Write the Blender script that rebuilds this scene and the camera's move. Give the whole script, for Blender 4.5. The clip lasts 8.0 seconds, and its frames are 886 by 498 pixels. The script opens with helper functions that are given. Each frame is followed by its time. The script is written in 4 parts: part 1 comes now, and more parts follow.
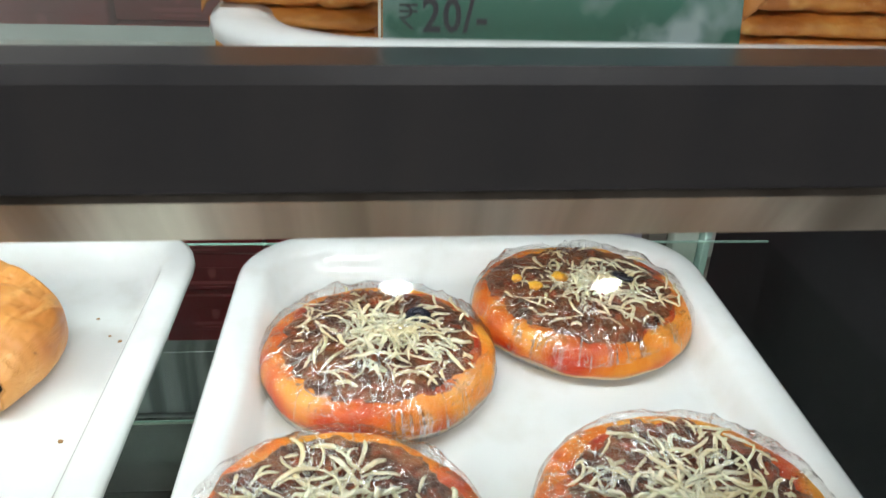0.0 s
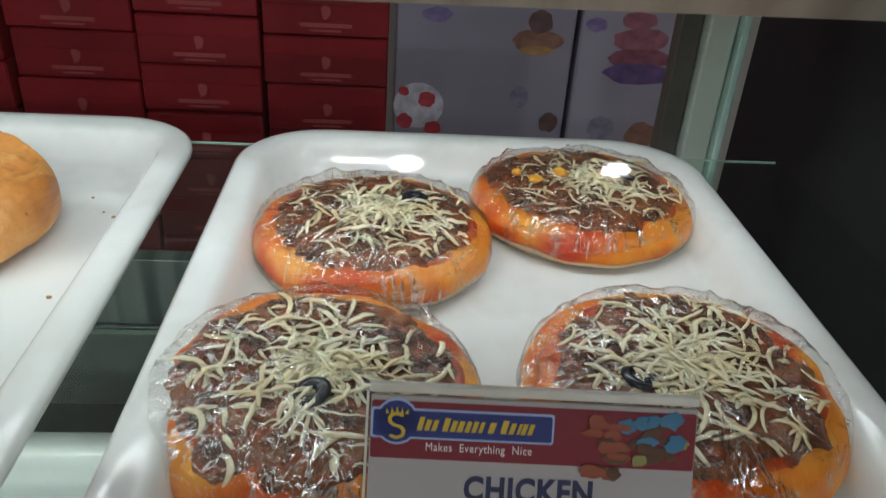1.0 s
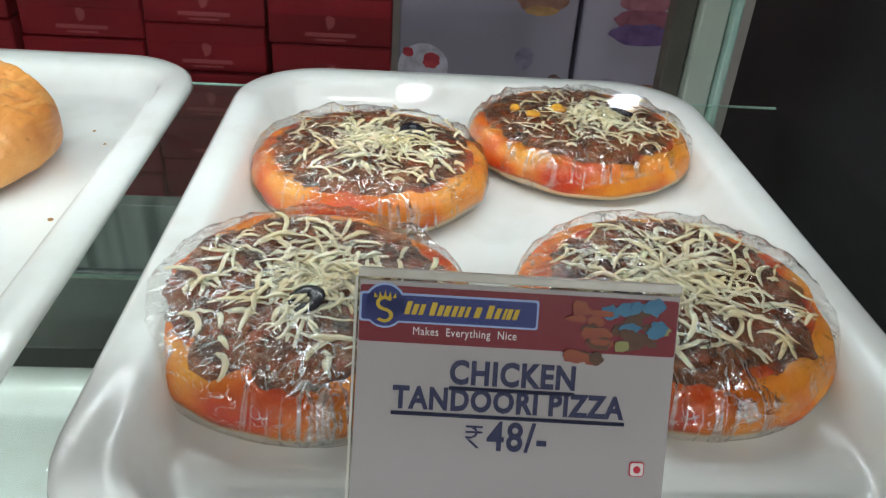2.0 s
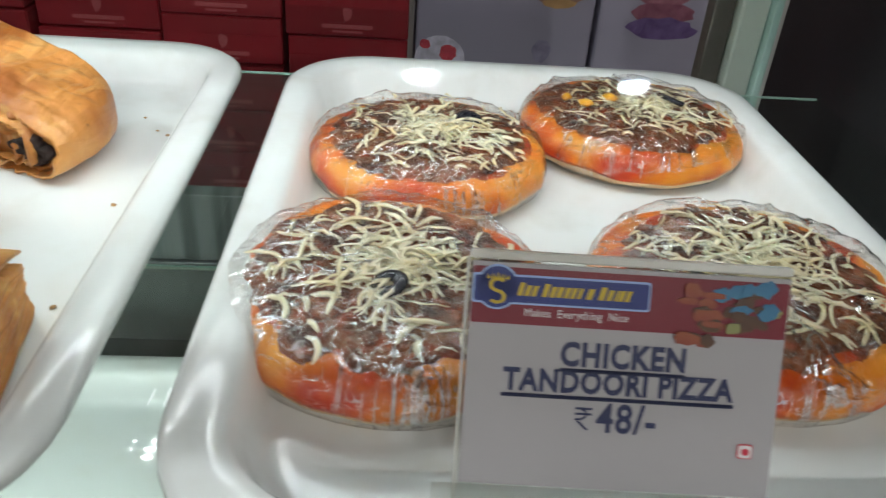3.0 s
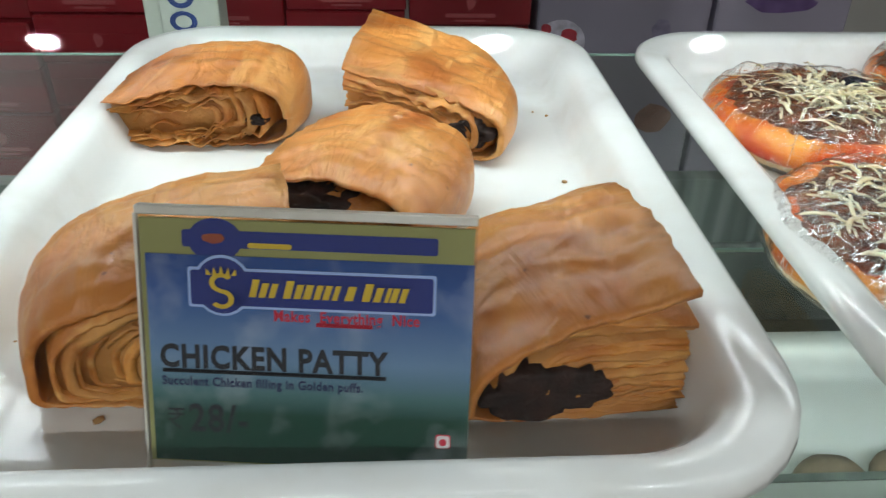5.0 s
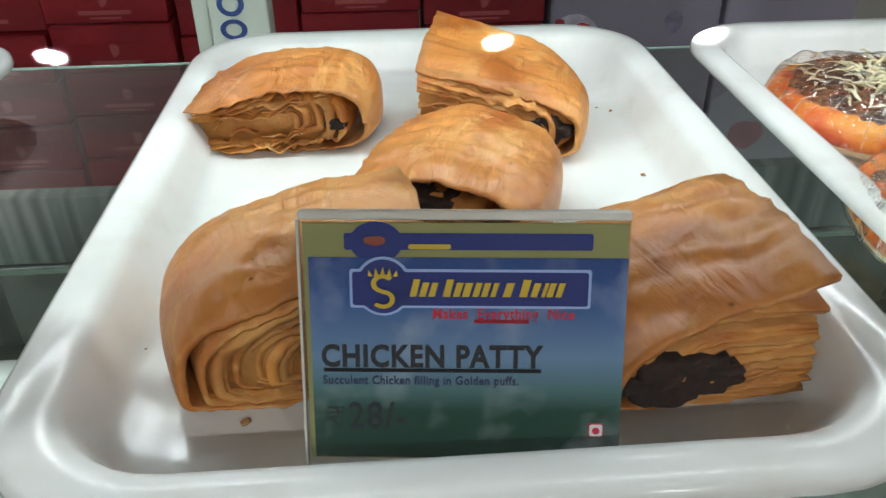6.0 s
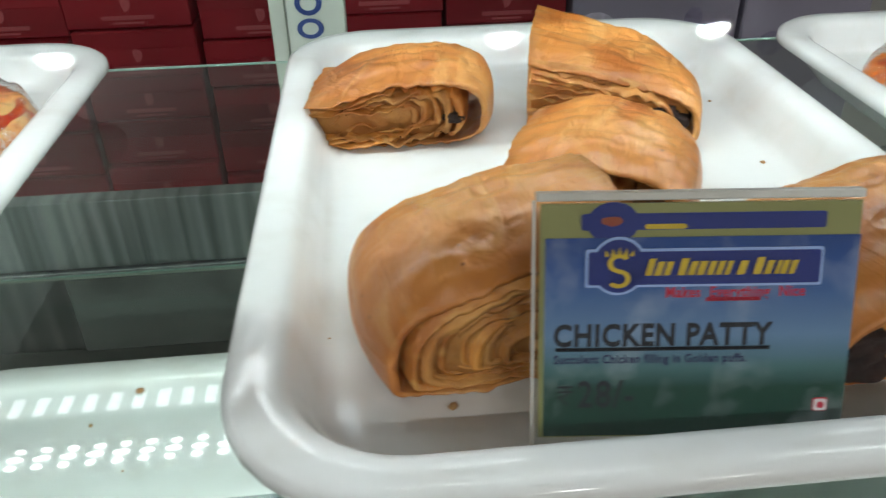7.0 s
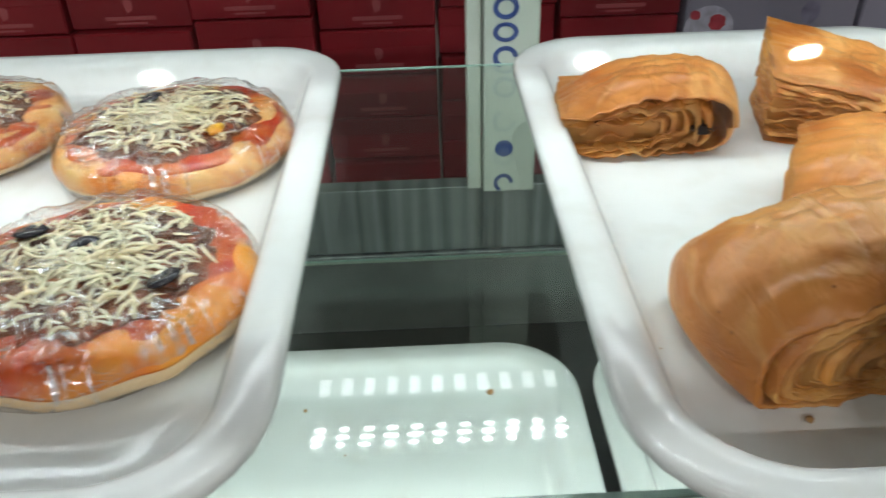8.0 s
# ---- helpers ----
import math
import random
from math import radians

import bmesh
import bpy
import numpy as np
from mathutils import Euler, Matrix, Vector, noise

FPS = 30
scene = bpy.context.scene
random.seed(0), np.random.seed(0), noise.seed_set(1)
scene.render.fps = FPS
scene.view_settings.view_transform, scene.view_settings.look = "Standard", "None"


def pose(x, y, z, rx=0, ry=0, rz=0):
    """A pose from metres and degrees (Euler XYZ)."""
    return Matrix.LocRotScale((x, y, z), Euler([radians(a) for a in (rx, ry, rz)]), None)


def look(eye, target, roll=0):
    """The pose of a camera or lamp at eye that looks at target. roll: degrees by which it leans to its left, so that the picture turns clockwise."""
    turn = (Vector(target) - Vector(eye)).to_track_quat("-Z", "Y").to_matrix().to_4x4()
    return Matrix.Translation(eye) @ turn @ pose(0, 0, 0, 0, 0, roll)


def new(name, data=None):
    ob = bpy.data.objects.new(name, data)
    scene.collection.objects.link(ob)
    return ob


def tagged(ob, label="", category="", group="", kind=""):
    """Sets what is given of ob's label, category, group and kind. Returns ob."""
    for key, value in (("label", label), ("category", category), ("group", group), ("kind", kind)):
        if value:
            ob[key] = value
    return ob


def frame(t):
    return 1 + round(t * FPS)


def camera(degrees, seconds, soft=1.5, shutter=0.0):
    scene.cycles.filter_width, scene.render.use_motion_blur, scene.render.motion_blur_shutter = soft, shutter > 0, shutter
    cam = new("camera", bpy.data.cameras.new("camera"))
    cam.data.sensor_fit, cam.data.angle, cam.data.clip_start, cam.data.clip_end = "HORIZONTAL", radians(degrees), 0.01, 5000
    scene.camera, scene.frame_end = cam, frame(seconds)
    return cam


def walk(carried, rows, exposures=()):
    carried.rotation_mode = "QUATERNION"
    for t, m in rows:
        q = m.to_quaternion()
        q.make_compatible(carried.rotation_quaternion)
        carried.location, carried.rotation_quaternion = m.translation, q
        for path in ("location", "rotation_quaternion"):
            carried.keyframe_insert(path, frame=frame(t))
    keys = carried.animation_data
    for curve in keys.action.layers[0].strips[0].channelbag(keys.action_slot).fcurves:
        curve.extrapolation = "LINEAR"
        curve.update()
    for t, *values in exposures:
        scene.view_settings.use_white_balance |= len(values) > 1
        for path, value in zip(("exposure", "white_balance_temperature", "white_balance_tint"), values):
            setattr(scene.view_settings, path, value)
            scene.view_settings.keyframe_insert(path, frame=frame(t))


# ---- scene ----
cam = camera(58.8, 8.0, soft=1.25, shutter=0.3)
PATH = [
    (0, (0.129, 0.176, 0.232), (0.293, 1.929, -0.716), 2.2),
    (0.5, (0.131, 0.167, 0.206), (0.284, 1.917, -0.749), 2.5),
    (1, (0.135, 0.158, 0.19), (0.279, 1.889, -0.801), 3.9),
    (1.5, (0.14, 0.151, 0.177), (0.271, 1.867, -0.842), 3.8),
    (1.7, (0.140, 0.148, 0.176), (0.268, 1.853, -0.863), 3.9),
    (2.8, (0.127, 0.141, 0.17), (0.267, 1.836, -0.882), 4.5),
    (3, (0.113, 0.144, 0.17), (0.248, 1.836, -0.887), 4.4),
    (3.5, (0.062, 0.149, 0.164), (0.188, 1.834, -0.906), 4.1),
    (4, (0.004, 0.151, 0.163), (0.135, 1.831, -0.914), 3.5),
    (4.5, (-0.04, 0.146, 0.159), (0.076, 1.828, -0.916), 2.2),
    (5, (-0.069, 0.141, 0.159), (0.041, 1.824, -0.916), 1.3),
    (5.2, (-0.078, 0.14, 0.16), (0.032, 1.822, -0.917), 0.9),
    (6.3, (-0.114, 0.138, 0.162), (0.005, 1.817, -0.920), -1.0),
    (6.5, (-0.121, 0.138, 0.161), (0.001, 1.812, -0.927), -1.2),
    (7, (-0.165, 0.138, 0.16), (-0.017, 1.819, -0.914), -1.1),
    (7.5, (-0.21, 0.141, 0.166), (-0.074, 1.81, -0.927), -1.6),
    (8, (-0.257, 0.137, 0.178), (-0.228, 1.804, -0.928), -1.9),
]
EXPOSURES = [(0, 0.0), (0.45, -0.42), (1.0, -0.58), (1.5, -0.28), (2.6, -0.18), (4.2, -0.24), (6.5, -0.20), (8, -0.28)]
walk(cam, [(t, look(eye, target, roll)) for t, eye, target, roll in PATH], EXPOSURES)

# ---- world ----
world = bpy.data.worlds.new("shop_air")
world.use_nodes = True
world.node_tree.nodes["Background"].inputs[0].default_value = (0.9, 0.95, 1.0, 1)
world.node_tree.nodes["Background"].inputs[1].default_value = 0.03
scene.world = world

LED_STRENGTH = 50.0
TOP_LED_STRENGTH = 105.0
LOW_LED_STRENGTH = 150.0
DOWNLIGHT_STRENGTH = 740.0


# ---- materials ----
def mat(name, color, rough=0.5, metal=0.0, spec=0.5, coat=0.0, vary=None, scale=8.0, bump=0.0, bump_scale=60.0,
        detail=6.0, stretch=(1, 1, 1), rnd=0.0, sss=0.0, fine=None, fine_scale=120.0):
    """Principled surface with two scales of colour variation and a bump."""
    m = bpy.data.materials.new(name)
    m.use_nodes = True
    nt = m.node_tree
    b = nt.nodes["Principled BSDF"]
    b.inputs["Base Color"].default_value = (*color, 1)
    b.inputs["Roughness"].default_value = rough
    b.inputs["Metallic"].default_value = metal
    b.inputs["Specular IOR Level"].default_value = spec
    b.inputs["Coat Weight"].default_value = coat
    b.inputs["Coat Roughness"].default_value = 0.06
    if sss:
        b.inputs["Subsurface Weight"].default_value = sss
        b.inputs["Subsurface Radius"].default_value = (0.006, 0.003, 0.0015)
    tc = nt.nodes.new("ShaderNodeTexCoord")
    mp = nt.nodes.new("ShaderNodeMapping")
    mp.inputs["Scale"].default_value = stretch
    nt.links.new(tc.outputs["Object"], mp.inputs["Vector"])
    out = None
    if vary:
        n = nt.nodes.new("ShaderNodeTexNoise")
        n.inputs["Scale"].default_value, n.inputs["Detail"].default_value = scale, detail
        nt.links.new(mp.outputs[0], n.inputs["Vector"])
        r = nt.nodes.new("ShaderNodeValToRGB")
        r.color_ramp.elements[0].position, r.color_ramp.elements[1].position = 0.36, 0.64
        r.color_ramp.elements[0].color, r.color_ramp.elements[1].color = (*color, 1), (*vary, 1)
        nt.links.new(n.outputs["Fac"], r.inputs[0])
        out = r.outputs[0]
        if fine:
            n2 = nt.nodes.new("ShaderNodeTexNoise")
            n2.inputs["Scale"].default_value, n2.inputs["Detail"].default_value = fine_scale, 4
            nt.links.new(mp.outputs[0], n2.inputs["Vector"])
            r2 = nt.nodes.new("ShaderNodeValToRGB")
            r2.color_ramp.elements[0].position, r2.color_ramp.elements[1].position = 0.5, 0.72
            nt.links.new(n2.outputs["Fac"], r2.inputs[0])
            mx = nt.nodes.new("ShaderNodeMix")
            mx.data_type = "RGBA"
            mx.inputs[7].default_value = (*fine, 1)
            nt.links.new(r2.outputs[0], mx.inputs[0])
            nt.links.new(out, mx.inputs[6])
            out = mx.outputs[2]
    if rnd:
        oi = nt.nodes.new("ShaderNodeObjectInfo")
        hv = nt.nodes.new("ShaderNodeHueSaturation")
        mr = nt.nodes.new("ShaderNodeMapRange")
        mr.inputs["To Min"].default_value, mr.inputs["To Max"].default_value = 1 - rnd, 1 + rnd
        nt.links.new(oi.outputs["Random"], mr.inputs["Value"])
        nt.links.new(mr.outputs[0], hv.inputs["Value"])
        hv.inputs["Color"].default_value = (*color, 1)
        if out:
            nt.links.new(out, hv.inputs["Color"])
        out = hv.outputs[0]
    if out:
        nt.links.new(out, b.inputs["Base Color"])
    if bump:
        nb = nt.nodes.new("ShaderNodeTexNoise")
        nb.inputs["Scale"].default_value, nb.inputs["Detail"].default_value = bump_scale, 6
        nt.links.new(mp.outputs[0], nb.inputs["Vector"])
        bp = nt.nodes.new("ShaderNodeBump")
        bp.inputs["Strength"].default_value, bp.inputs["Distance"].default_value = bump, 0.002
        nt.links.new(nb.outputs["Fac"], bp.inputs["Height"])
        nt.links.new(bp.outputs[0], b.inputs["Normal"])
    return m


def sheen(name, tint, ior=1.5, rough=0.0, gain=1.0, wrinkle=0.0, base=0.0, scale=90.0, crease=False):
    """A clear sheet: see-through, with a gloss that grows at grazing angles."""
    m = bpy.data.materials.new(name)
    m.use_nodes = True
    nt = m.node_tree
    nt.nodes.clear()
    out = nt.nodes.new("ShaderNodeOutputMaterial")
    tr = nt.nodes.new("ShaderNodeBsdfTransparent")
    tr.inputs[0].default_value = (*tint, 1)
    gl = nt.nodes.new("ShaderNodeBsdfGlossy")
    gl.inputs["Roughness"].default_value = rough
    fr = nt.nodes.new("ShaderNodeLayerWeight")
    fr.inputs["Blend"].default_value = 0.5
    f0 = ((ior - 1) / (ior + 1)) ** 2
    pw = nt.nodes.new("ShaderNodeMath")
    pw.operation = "POWER"
    pw.inputs[1].default_value = 5
    nt.links.new(fr.outputs["Facing"], pw.inputs[0])
    ma = nt.nodes.new("ShaderNodeMath")
    ma.operation, ma.use_clamp = "MULTIPLY_ADD", True
    ma.inputs[1].default_value, ma.inputs[2].default_value = gain * (1 - f0), base + f0 * gain
    mx = nt.nodes.new("ShaderNodeMixShader")
    nt.links.new(pw.outputs[0], ma.inputs[0])
    nt.links.new(ma.outputs[0], mx.inputs[0])
    nt.links.new(tr.outputs[0], mx.inputs[1])
    nt.links.new(gl.outputs[0], mx.inputs[2])
    nt.links.new(mx.outputs[0], out.inputs[0])
    if wrinkle:
        tc = nt.nodes.new("ShaderNodeTexCoord")
        w = nt.nodes.new("ShaderNodeTexNoise")
        w.inputs["Scale"].default_value, w.inputs["Detail"].default_value, w.inputs["Distortion"].default_value = scale, 3, 2.5
        nt.links.new(tc.outputs["Object"], w.inputs["Vector"])
        bp = nt.nodes.new("ShaderNodeBump")
        bp.inputs["Strength"].default_value, bp.inputs["Distance"].default_value = wrinkle, 0.006
        height = w.outputs["Fac"]
        if crease:
            # drawn-out folds that run from the middle to the rim
            sp = nt.nodes.new("ShaderNodeSeparateXYZ")
            nt.links.new(tc.outputs["Object"], sp.inputs[0])
            an = nt.nodes.new("ShaderNodeMath")
            an.operation = "ARCTAN2"
            nt.links.new(sp.outputs[1], an.inputs[0])
            nt.links.new(sp.outputs[0], an.inputs[1])
            cb = nt.nodes.new("ShaderNodeCombineXYZ")
            nt.links.new(an.outputs[0], cb.inputs[0])
            ln = nt.nodes.new("ShaderNodeVectorMath")
            ln.operation = "LENGTH"
            nt.links.new(tc.outputs["Object"], ln.inputs[0])
            sc = nt.nodes.new("ShaderNodeMath")
            sc.operation = "MULTIPLY"
            sc.inputs[1].default_value = 14.0
            nt.links.new(ln.outputs["Value"], sc.inputs[0])
            nt.links.new(sc.outputs[0], cb.inputs[1])
            oi = nt.nodes.new("ShaderNodeObjectInfo")
            nt.links.new(oi.outputs["Random"], cb.inputs[2])
            rd = nt.nodes.new("ShaderNodeTexNoise")
            rd.inputs["Scale"].default_value, rd.inputs["Detail"].default_value, rd.inputs["Distortion"].default_value = 4.5, 4, 0.8
            nt.links.new(cb.outputs[0], rd.inputs["Vector"])
            su = nt.nodes.new("ShaderNodeMath")
            su.operation = "MULTIPLY_ADD"
            su.inputs[1].default_value = 1.1
            nt.links.new(rd.outputs["Fac"], su.inputs[0])
            nt.links.new(w.outputs["Fac"], su.inputs[2])
            height = su.outputs[0]
            # gathered folds, where several layers of film lie together and scatter more
            def band(value, low, high):
                r = nt.nodes.new("ShaderNodeMapRange")
                r.inputs["From Min"].default_value, r.inputs["From Max"].default_value = low, high
                nt.links.new(value, r.inputs["Value"])
                return r.outputs[0]

            def two(op, p, q):
                k = nt.nodes.new("ShaderNodeMath")
                k.operation = op
                for s, u in enumerate((p, q)):
                    if isinstance(u, float):
                        k.inputs[s].default_value = u
                    else:
                        nt.links.new(u, k.inputs[s])
                return k.outputs[0]

            lines = []
            for src, thin in ((rd.outputs["Fac"], 0.024), (w.outputs["Fac"], 0.018)):
                lines.append(band(two("ABSOLUTE", two("SUBTRACT", src, 0.5), 0.0), thin, 0.0))
            pn = nt.nodes.new("ShaderNodeTexNoise")
            pn.inputs["Scale"].default_value, pn.inputs["Detail"].default_value = 55, 2
            nt.links.new(tc.outputs["Object"], pn.inputs["Vector"])
            fold = two("MULTIPLY", two("MAXIMUM", lines[0], lines[1]), band(pn.outputs["Fac"], 0.38, 0.52))
            nt.links.new(two("MULTIPLY_ADD", fold, 0.8), mx.inputs[0])
            last = mx.inputs[0].links[0].from_node
            nt.links.new(ma.outputs[0], last.inputs[2])
            ro = two("MULTIPLY_ADD", fold, 0.18)
            ro.node.inputs[2].default_value = rough
            nt.links.new(ro, gl.inputs["Roughness"])
        nt.links.new(height, bp.inputs["Height"])
        nt.links.new(bp.outputs[0], gl.inputs["Normal"])
    return m


def glow(name, color, strength):
    m = bpy.data.materials.new(name)
    m.use_nodes = True
    b = m.node_tree.nodes["Principled BSDF"]
    b.inputs["Base Color"].default_value = (0.8, 0.8, 0.8, 1)
    b.inputs["Emission Color"].default_value = (*color, 1)
    b.inputs["Emission Strength"].default_value = strength
    return m


def ramp_print(name, stops, axis=2, low=0.0, high=1.0, mottled=0.0, white=(0.8, 0.85, 0.92)):
    """Printed card with a colour run along one axis, and soft white clouds."""
    m = mat(name, (1, 1, 1), rough=0.35)
    nt = m.node_tree
    tc = nt.nodes.new("ShaderNodeTexCoord")
    sp = nt.nodes.new("ShaderNodeSeparateXYZ")
    mr = nt.nodes.new("ShaderNodeMapRange")
    mr.inputs["From Min"].default_value, mr.inputs["From Max"].default_value = low, high
    rp = nt.nodes.new("ShaderNodeValToRGB")
    els = rp.color_ramp.elements
    for k, (p, c) in enumerate(stops):
        e = els[k] if k < 2 else els.new(p)
        e.position, e.color = p, (*c, 1)
    nt.links.new(tc.outputs["Object"], sp.inputs[0])
    nt.links.new(sp.outputs[axis], mr.inputs[0])
    nt.links.new(mr.outputs[0], rp.inputs[0])
    out = rp.outputs[0]
    if mottled:
        n = nt.nodes.new("ShaderNodeTexNoise")
        n.inputs["Scale"].default_value, n.inputs["Detail"].default_value = 55, 5
        nt.links.new(tc.outputs["Object"], n.inputs["Vector"])
        r2 = nt.nodes.new("ShaderNodeValToRGB")
        r2.color_ramp.elements[0].position, r2.color_ramp.elements[1].position = 0.52, 0.68
        r2.color_ramp.elements[1].color = (mottled, mottled, mottled, 1)
        nt.links.new(n.outputs["Fac"], r2.inputs[0])
        mx = nt.nodes.new("ShaderNodeMix")
        mx.data_type = "RGBA"
        mx.inputs[7].default_value = (*white, 1)
        nt.links.new(r2.outputs[0], mx.inputs[0])
        nt.links.new(out, mx.inputs[6])
        out = mx.outputs[2]
    nt.links.new(out, nt.nodes["Principled BSDF"].inputs["Base Color"])
    return m


M = dict(
    melamine=mat("white_melamine", (0.80, 0.81, 0.80), 0.11, spec=0.4, vary=(0.765, 0.775, 0.765), scale=14, fine=(0.74, 0.74, 0.715), fine_scale=60, bump=0.02, bump_scale=30),
    shelf_glass=sheen("shelf_glass", (0.90, 0.95, 0.92), 1.5, gain=1.4),
    glass_edge=mat("glass_edge", (0.42, 0.60, 0.54), 0.15, vary=(0.5, 0.68, 0.62), scale=20),
    clear=sheen("clear_underside", (0.93, 0.96, 0.94), 1.0, gain=0.0),
    front_glass=sheen("front_glass", (0.97, 0.98, 0.97), 1.45, gain=0.45),
    acrylic=sheen("clear_acrylic", (0.92, 0.92, 0.90), 1.49, gain=0.9, base=0.0, rough=0.04),
    acrylic_edge=mat("acrylic_edge", (0.55, 0.53, 0.47), 0.25, vary=(0.7, 0.69, 0.64), scale=40),
    film=sheen("cling_film", (0.99, 0.985, 0.975), 1.5, rough=0.045, gain=1.0, wrinkle=0.5, base=0.02, scale=80, crease=True),
    rail=mat("dark_anodised_rail", (0.030, 0.030, 0.036), 0.28, metal=0.3, vary=(0.045, 0.042, 0.046), scale=6, stretch=(8, 1, 1)),
    # the streaks of light and dark tone stand in for blurred reflections
    rail_under=mat("rail_underside_reflections", (0.62, 0.54, 0.46), 0.30, metal=0.7, vary=(0.30, 0.24, 0.19), scale=6, stretch=(9, 0.4, 0.4)),
    # pale mottling in this steel's colour stands in for bright reflections
    polished=mat("polished_steel_plate", (0.56, 0.61, 0.59), 0.20, metal=0.75, vary=(0.84, 0.90, 0.86), scale=11, stretch=(1, 1, 0.6), fine=(0.24, 0.26, 0.25), fine_scale=30),
    steel=mat("brushed_steel", (0.42, 0.44, 0.44), 0.3, metal=0.9, vary=(0.25, 0.27, 0.28), scale=10, stretch=(10, 0.5, 0.5)),
    ribbed=mat("ribbed_sill", (0.10, 0.12, 0.12), 0.3, metal=0.5, vary=(0.32, 0.36, 0.35), scale=9, stretch=(12, 0.3, 0.2)),
    stile=mat("cream_door_stile", (0.56, 0.60, 0.52), 0.35, vary=(0.48, 0.52, 0.46), scale=12),
    # brown for the shade beside the plain stile
    stile_shade=mat("stile_shade_strip", (0.10, 0.085, 0.07), 0.5, vary=(0.07, 0.06, 0.05), scale=20),
    dark=mat("dark_panel", (0.011, 0.010, 0.012), 0.42, spec=0.22, vary=(0.02, 0.02, 0.022), scale=4, bump=0.05, bump_scale=20),
    grey_panel=mat("grey_panel", (0.10, 0.115, 0.105), 0.3, vary=(0.075, 0.085, 0.08), scale=4),
    ink_blue=mat("blue_lettering", (0.02, 0.05, 0.20), 0.5),
    red_box=mat("red_carton", (0.33, 0.010, 0.02), 0.45, vary=(0.27, 0.008, 0.017), scale=5, rnd=0.16, bump=0.05, bump_scale=12),
    red_print=mat("pink_print", (0.52, 0.10, 0.11), 0.5),
    lilac=mat("lilac_carton", (0.37, 0.34, 0.44), 0.45, vary=(0.33, 0.305, 0.395), scale=6, rnd=0.06),
    wall=mat("shop_wall", (0.62, 0.62, 0.60), 0.7, vary=(0.56, 0.56, 0.54), scale=2),
    ceiling=mat("white_ceiling", (0.78, 0.78, 0.76), 0.8, vary=(0.72, 0.72, 0.70), scale=2),
    floor=mat("shop_floor", (0.32, 0.29, 0.26), 0.35, vary=(0.26, 0.24, 0.21), scale=3),
    led=glow("led_white", (0.88, 0.97, 1.0), LED_STRENGTH),
    led_low=glow("led_white_lower", (0.88, 0.97, 1.0), LOW_LED_STRENGTH),
    added_led_top=glow("led_white_top", (0.88, 0.97, 1.0), TOP_LED_STRENGTH),
    # weak glow that stands in for reflected lamp light
    dash_glow=glow("reflected_led_glow", (0.88, 0.97, 1.0), 9.0),
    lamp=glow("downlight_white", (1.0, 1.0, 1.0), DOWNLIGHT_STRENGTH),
    pcb=mat("led_board", (0.75, 0.76, 0.76), 0.4, vary=(0.68, 0.7, 0.7), scale=30),
)


# ---- mesh helpers ----
def mesh_of(name, verts, faces, material, smooth=True):
    me = bpy.data.meshes.new(name)
    me.from_pydata([tuple(v) for v in verts], [], faces)
    me.materials.append(material)
    if smooth:
        me.polygons.foreach_set("use_smooth", [True] * len(me.polygons))
    me.update()
    return me


def part(name, data, parent=None, label="", at=None):
    ob = new(name, data)
    if parent:
        ob.parent = parent
    if at is not None:
        ob.matrix_basis = at
    if label:
        ob["label"] = label
    return ob


def thing(name, label, category, group="", kind="", at=None):
    ob = new(name)
    if at is not None:
        ob.matrix_basis = at
    return tagged(ob, label, category, group, kind)


def box_data(name, lo, hi, material, bevel=0.0, seg=2):
    bm = bmesh.new()
    bmesh.ops.create_cube(bm, size=1)
    for v in bm.verts:
        v.co = Vector([lo[k] + (v.co[k] + 0.5) * (hi[k] - lo[k]) for k in range(3)])
    if bevel:
        bmesh.ops.bevel(bm, geom=bm.edges[:], offset=bevel, segments=seg, affect="EDGES", profile=0.5)
    me = bpy.data.meshes.new(name)
    bm.to_mesh(me)
    bm.free()
    me.materials.append(material)
    return me


def rounded_ring(w, d, r, z, n=9):
    """Points of a rounded rectangle round the origin."""
    r = max(r, 0.0006)
    pts = []
    for cx, cy, a0 in ((w / 2 - r, d / 2 - r, 0), (-w / 2 + r, d / 2 - r, 90), (-w / 2 + r, -d / 2 + r, 180), (w / 2 - r, -d / 2 + r, 270)):
        for k in range(n):
            a = radians(a0 + 90 * k / (n - 1))
            pts.append((cx + r * math.cos(a), cy + r * math.sin(a), z))
    return pts


def loft(rings, close_start=True, close_end=True):
    n = len(rings[0])
    verts = [p for ring in rings for p in ring]
    faces = []
    for k in range(len(rings) - 1):
        for i in range(n):
            j = (i + 1) % n
            faces.append((k * n + i, k * n + j, (k + 1) * n + j, (k + 1) * n + i))
    if close_start:
        faces.append(tuple(range(n))[::-1])
    if close_end:
        faces.append(tuple(range((len(rings) - 1) * n, len(rings) * n)))
    return verts, faces


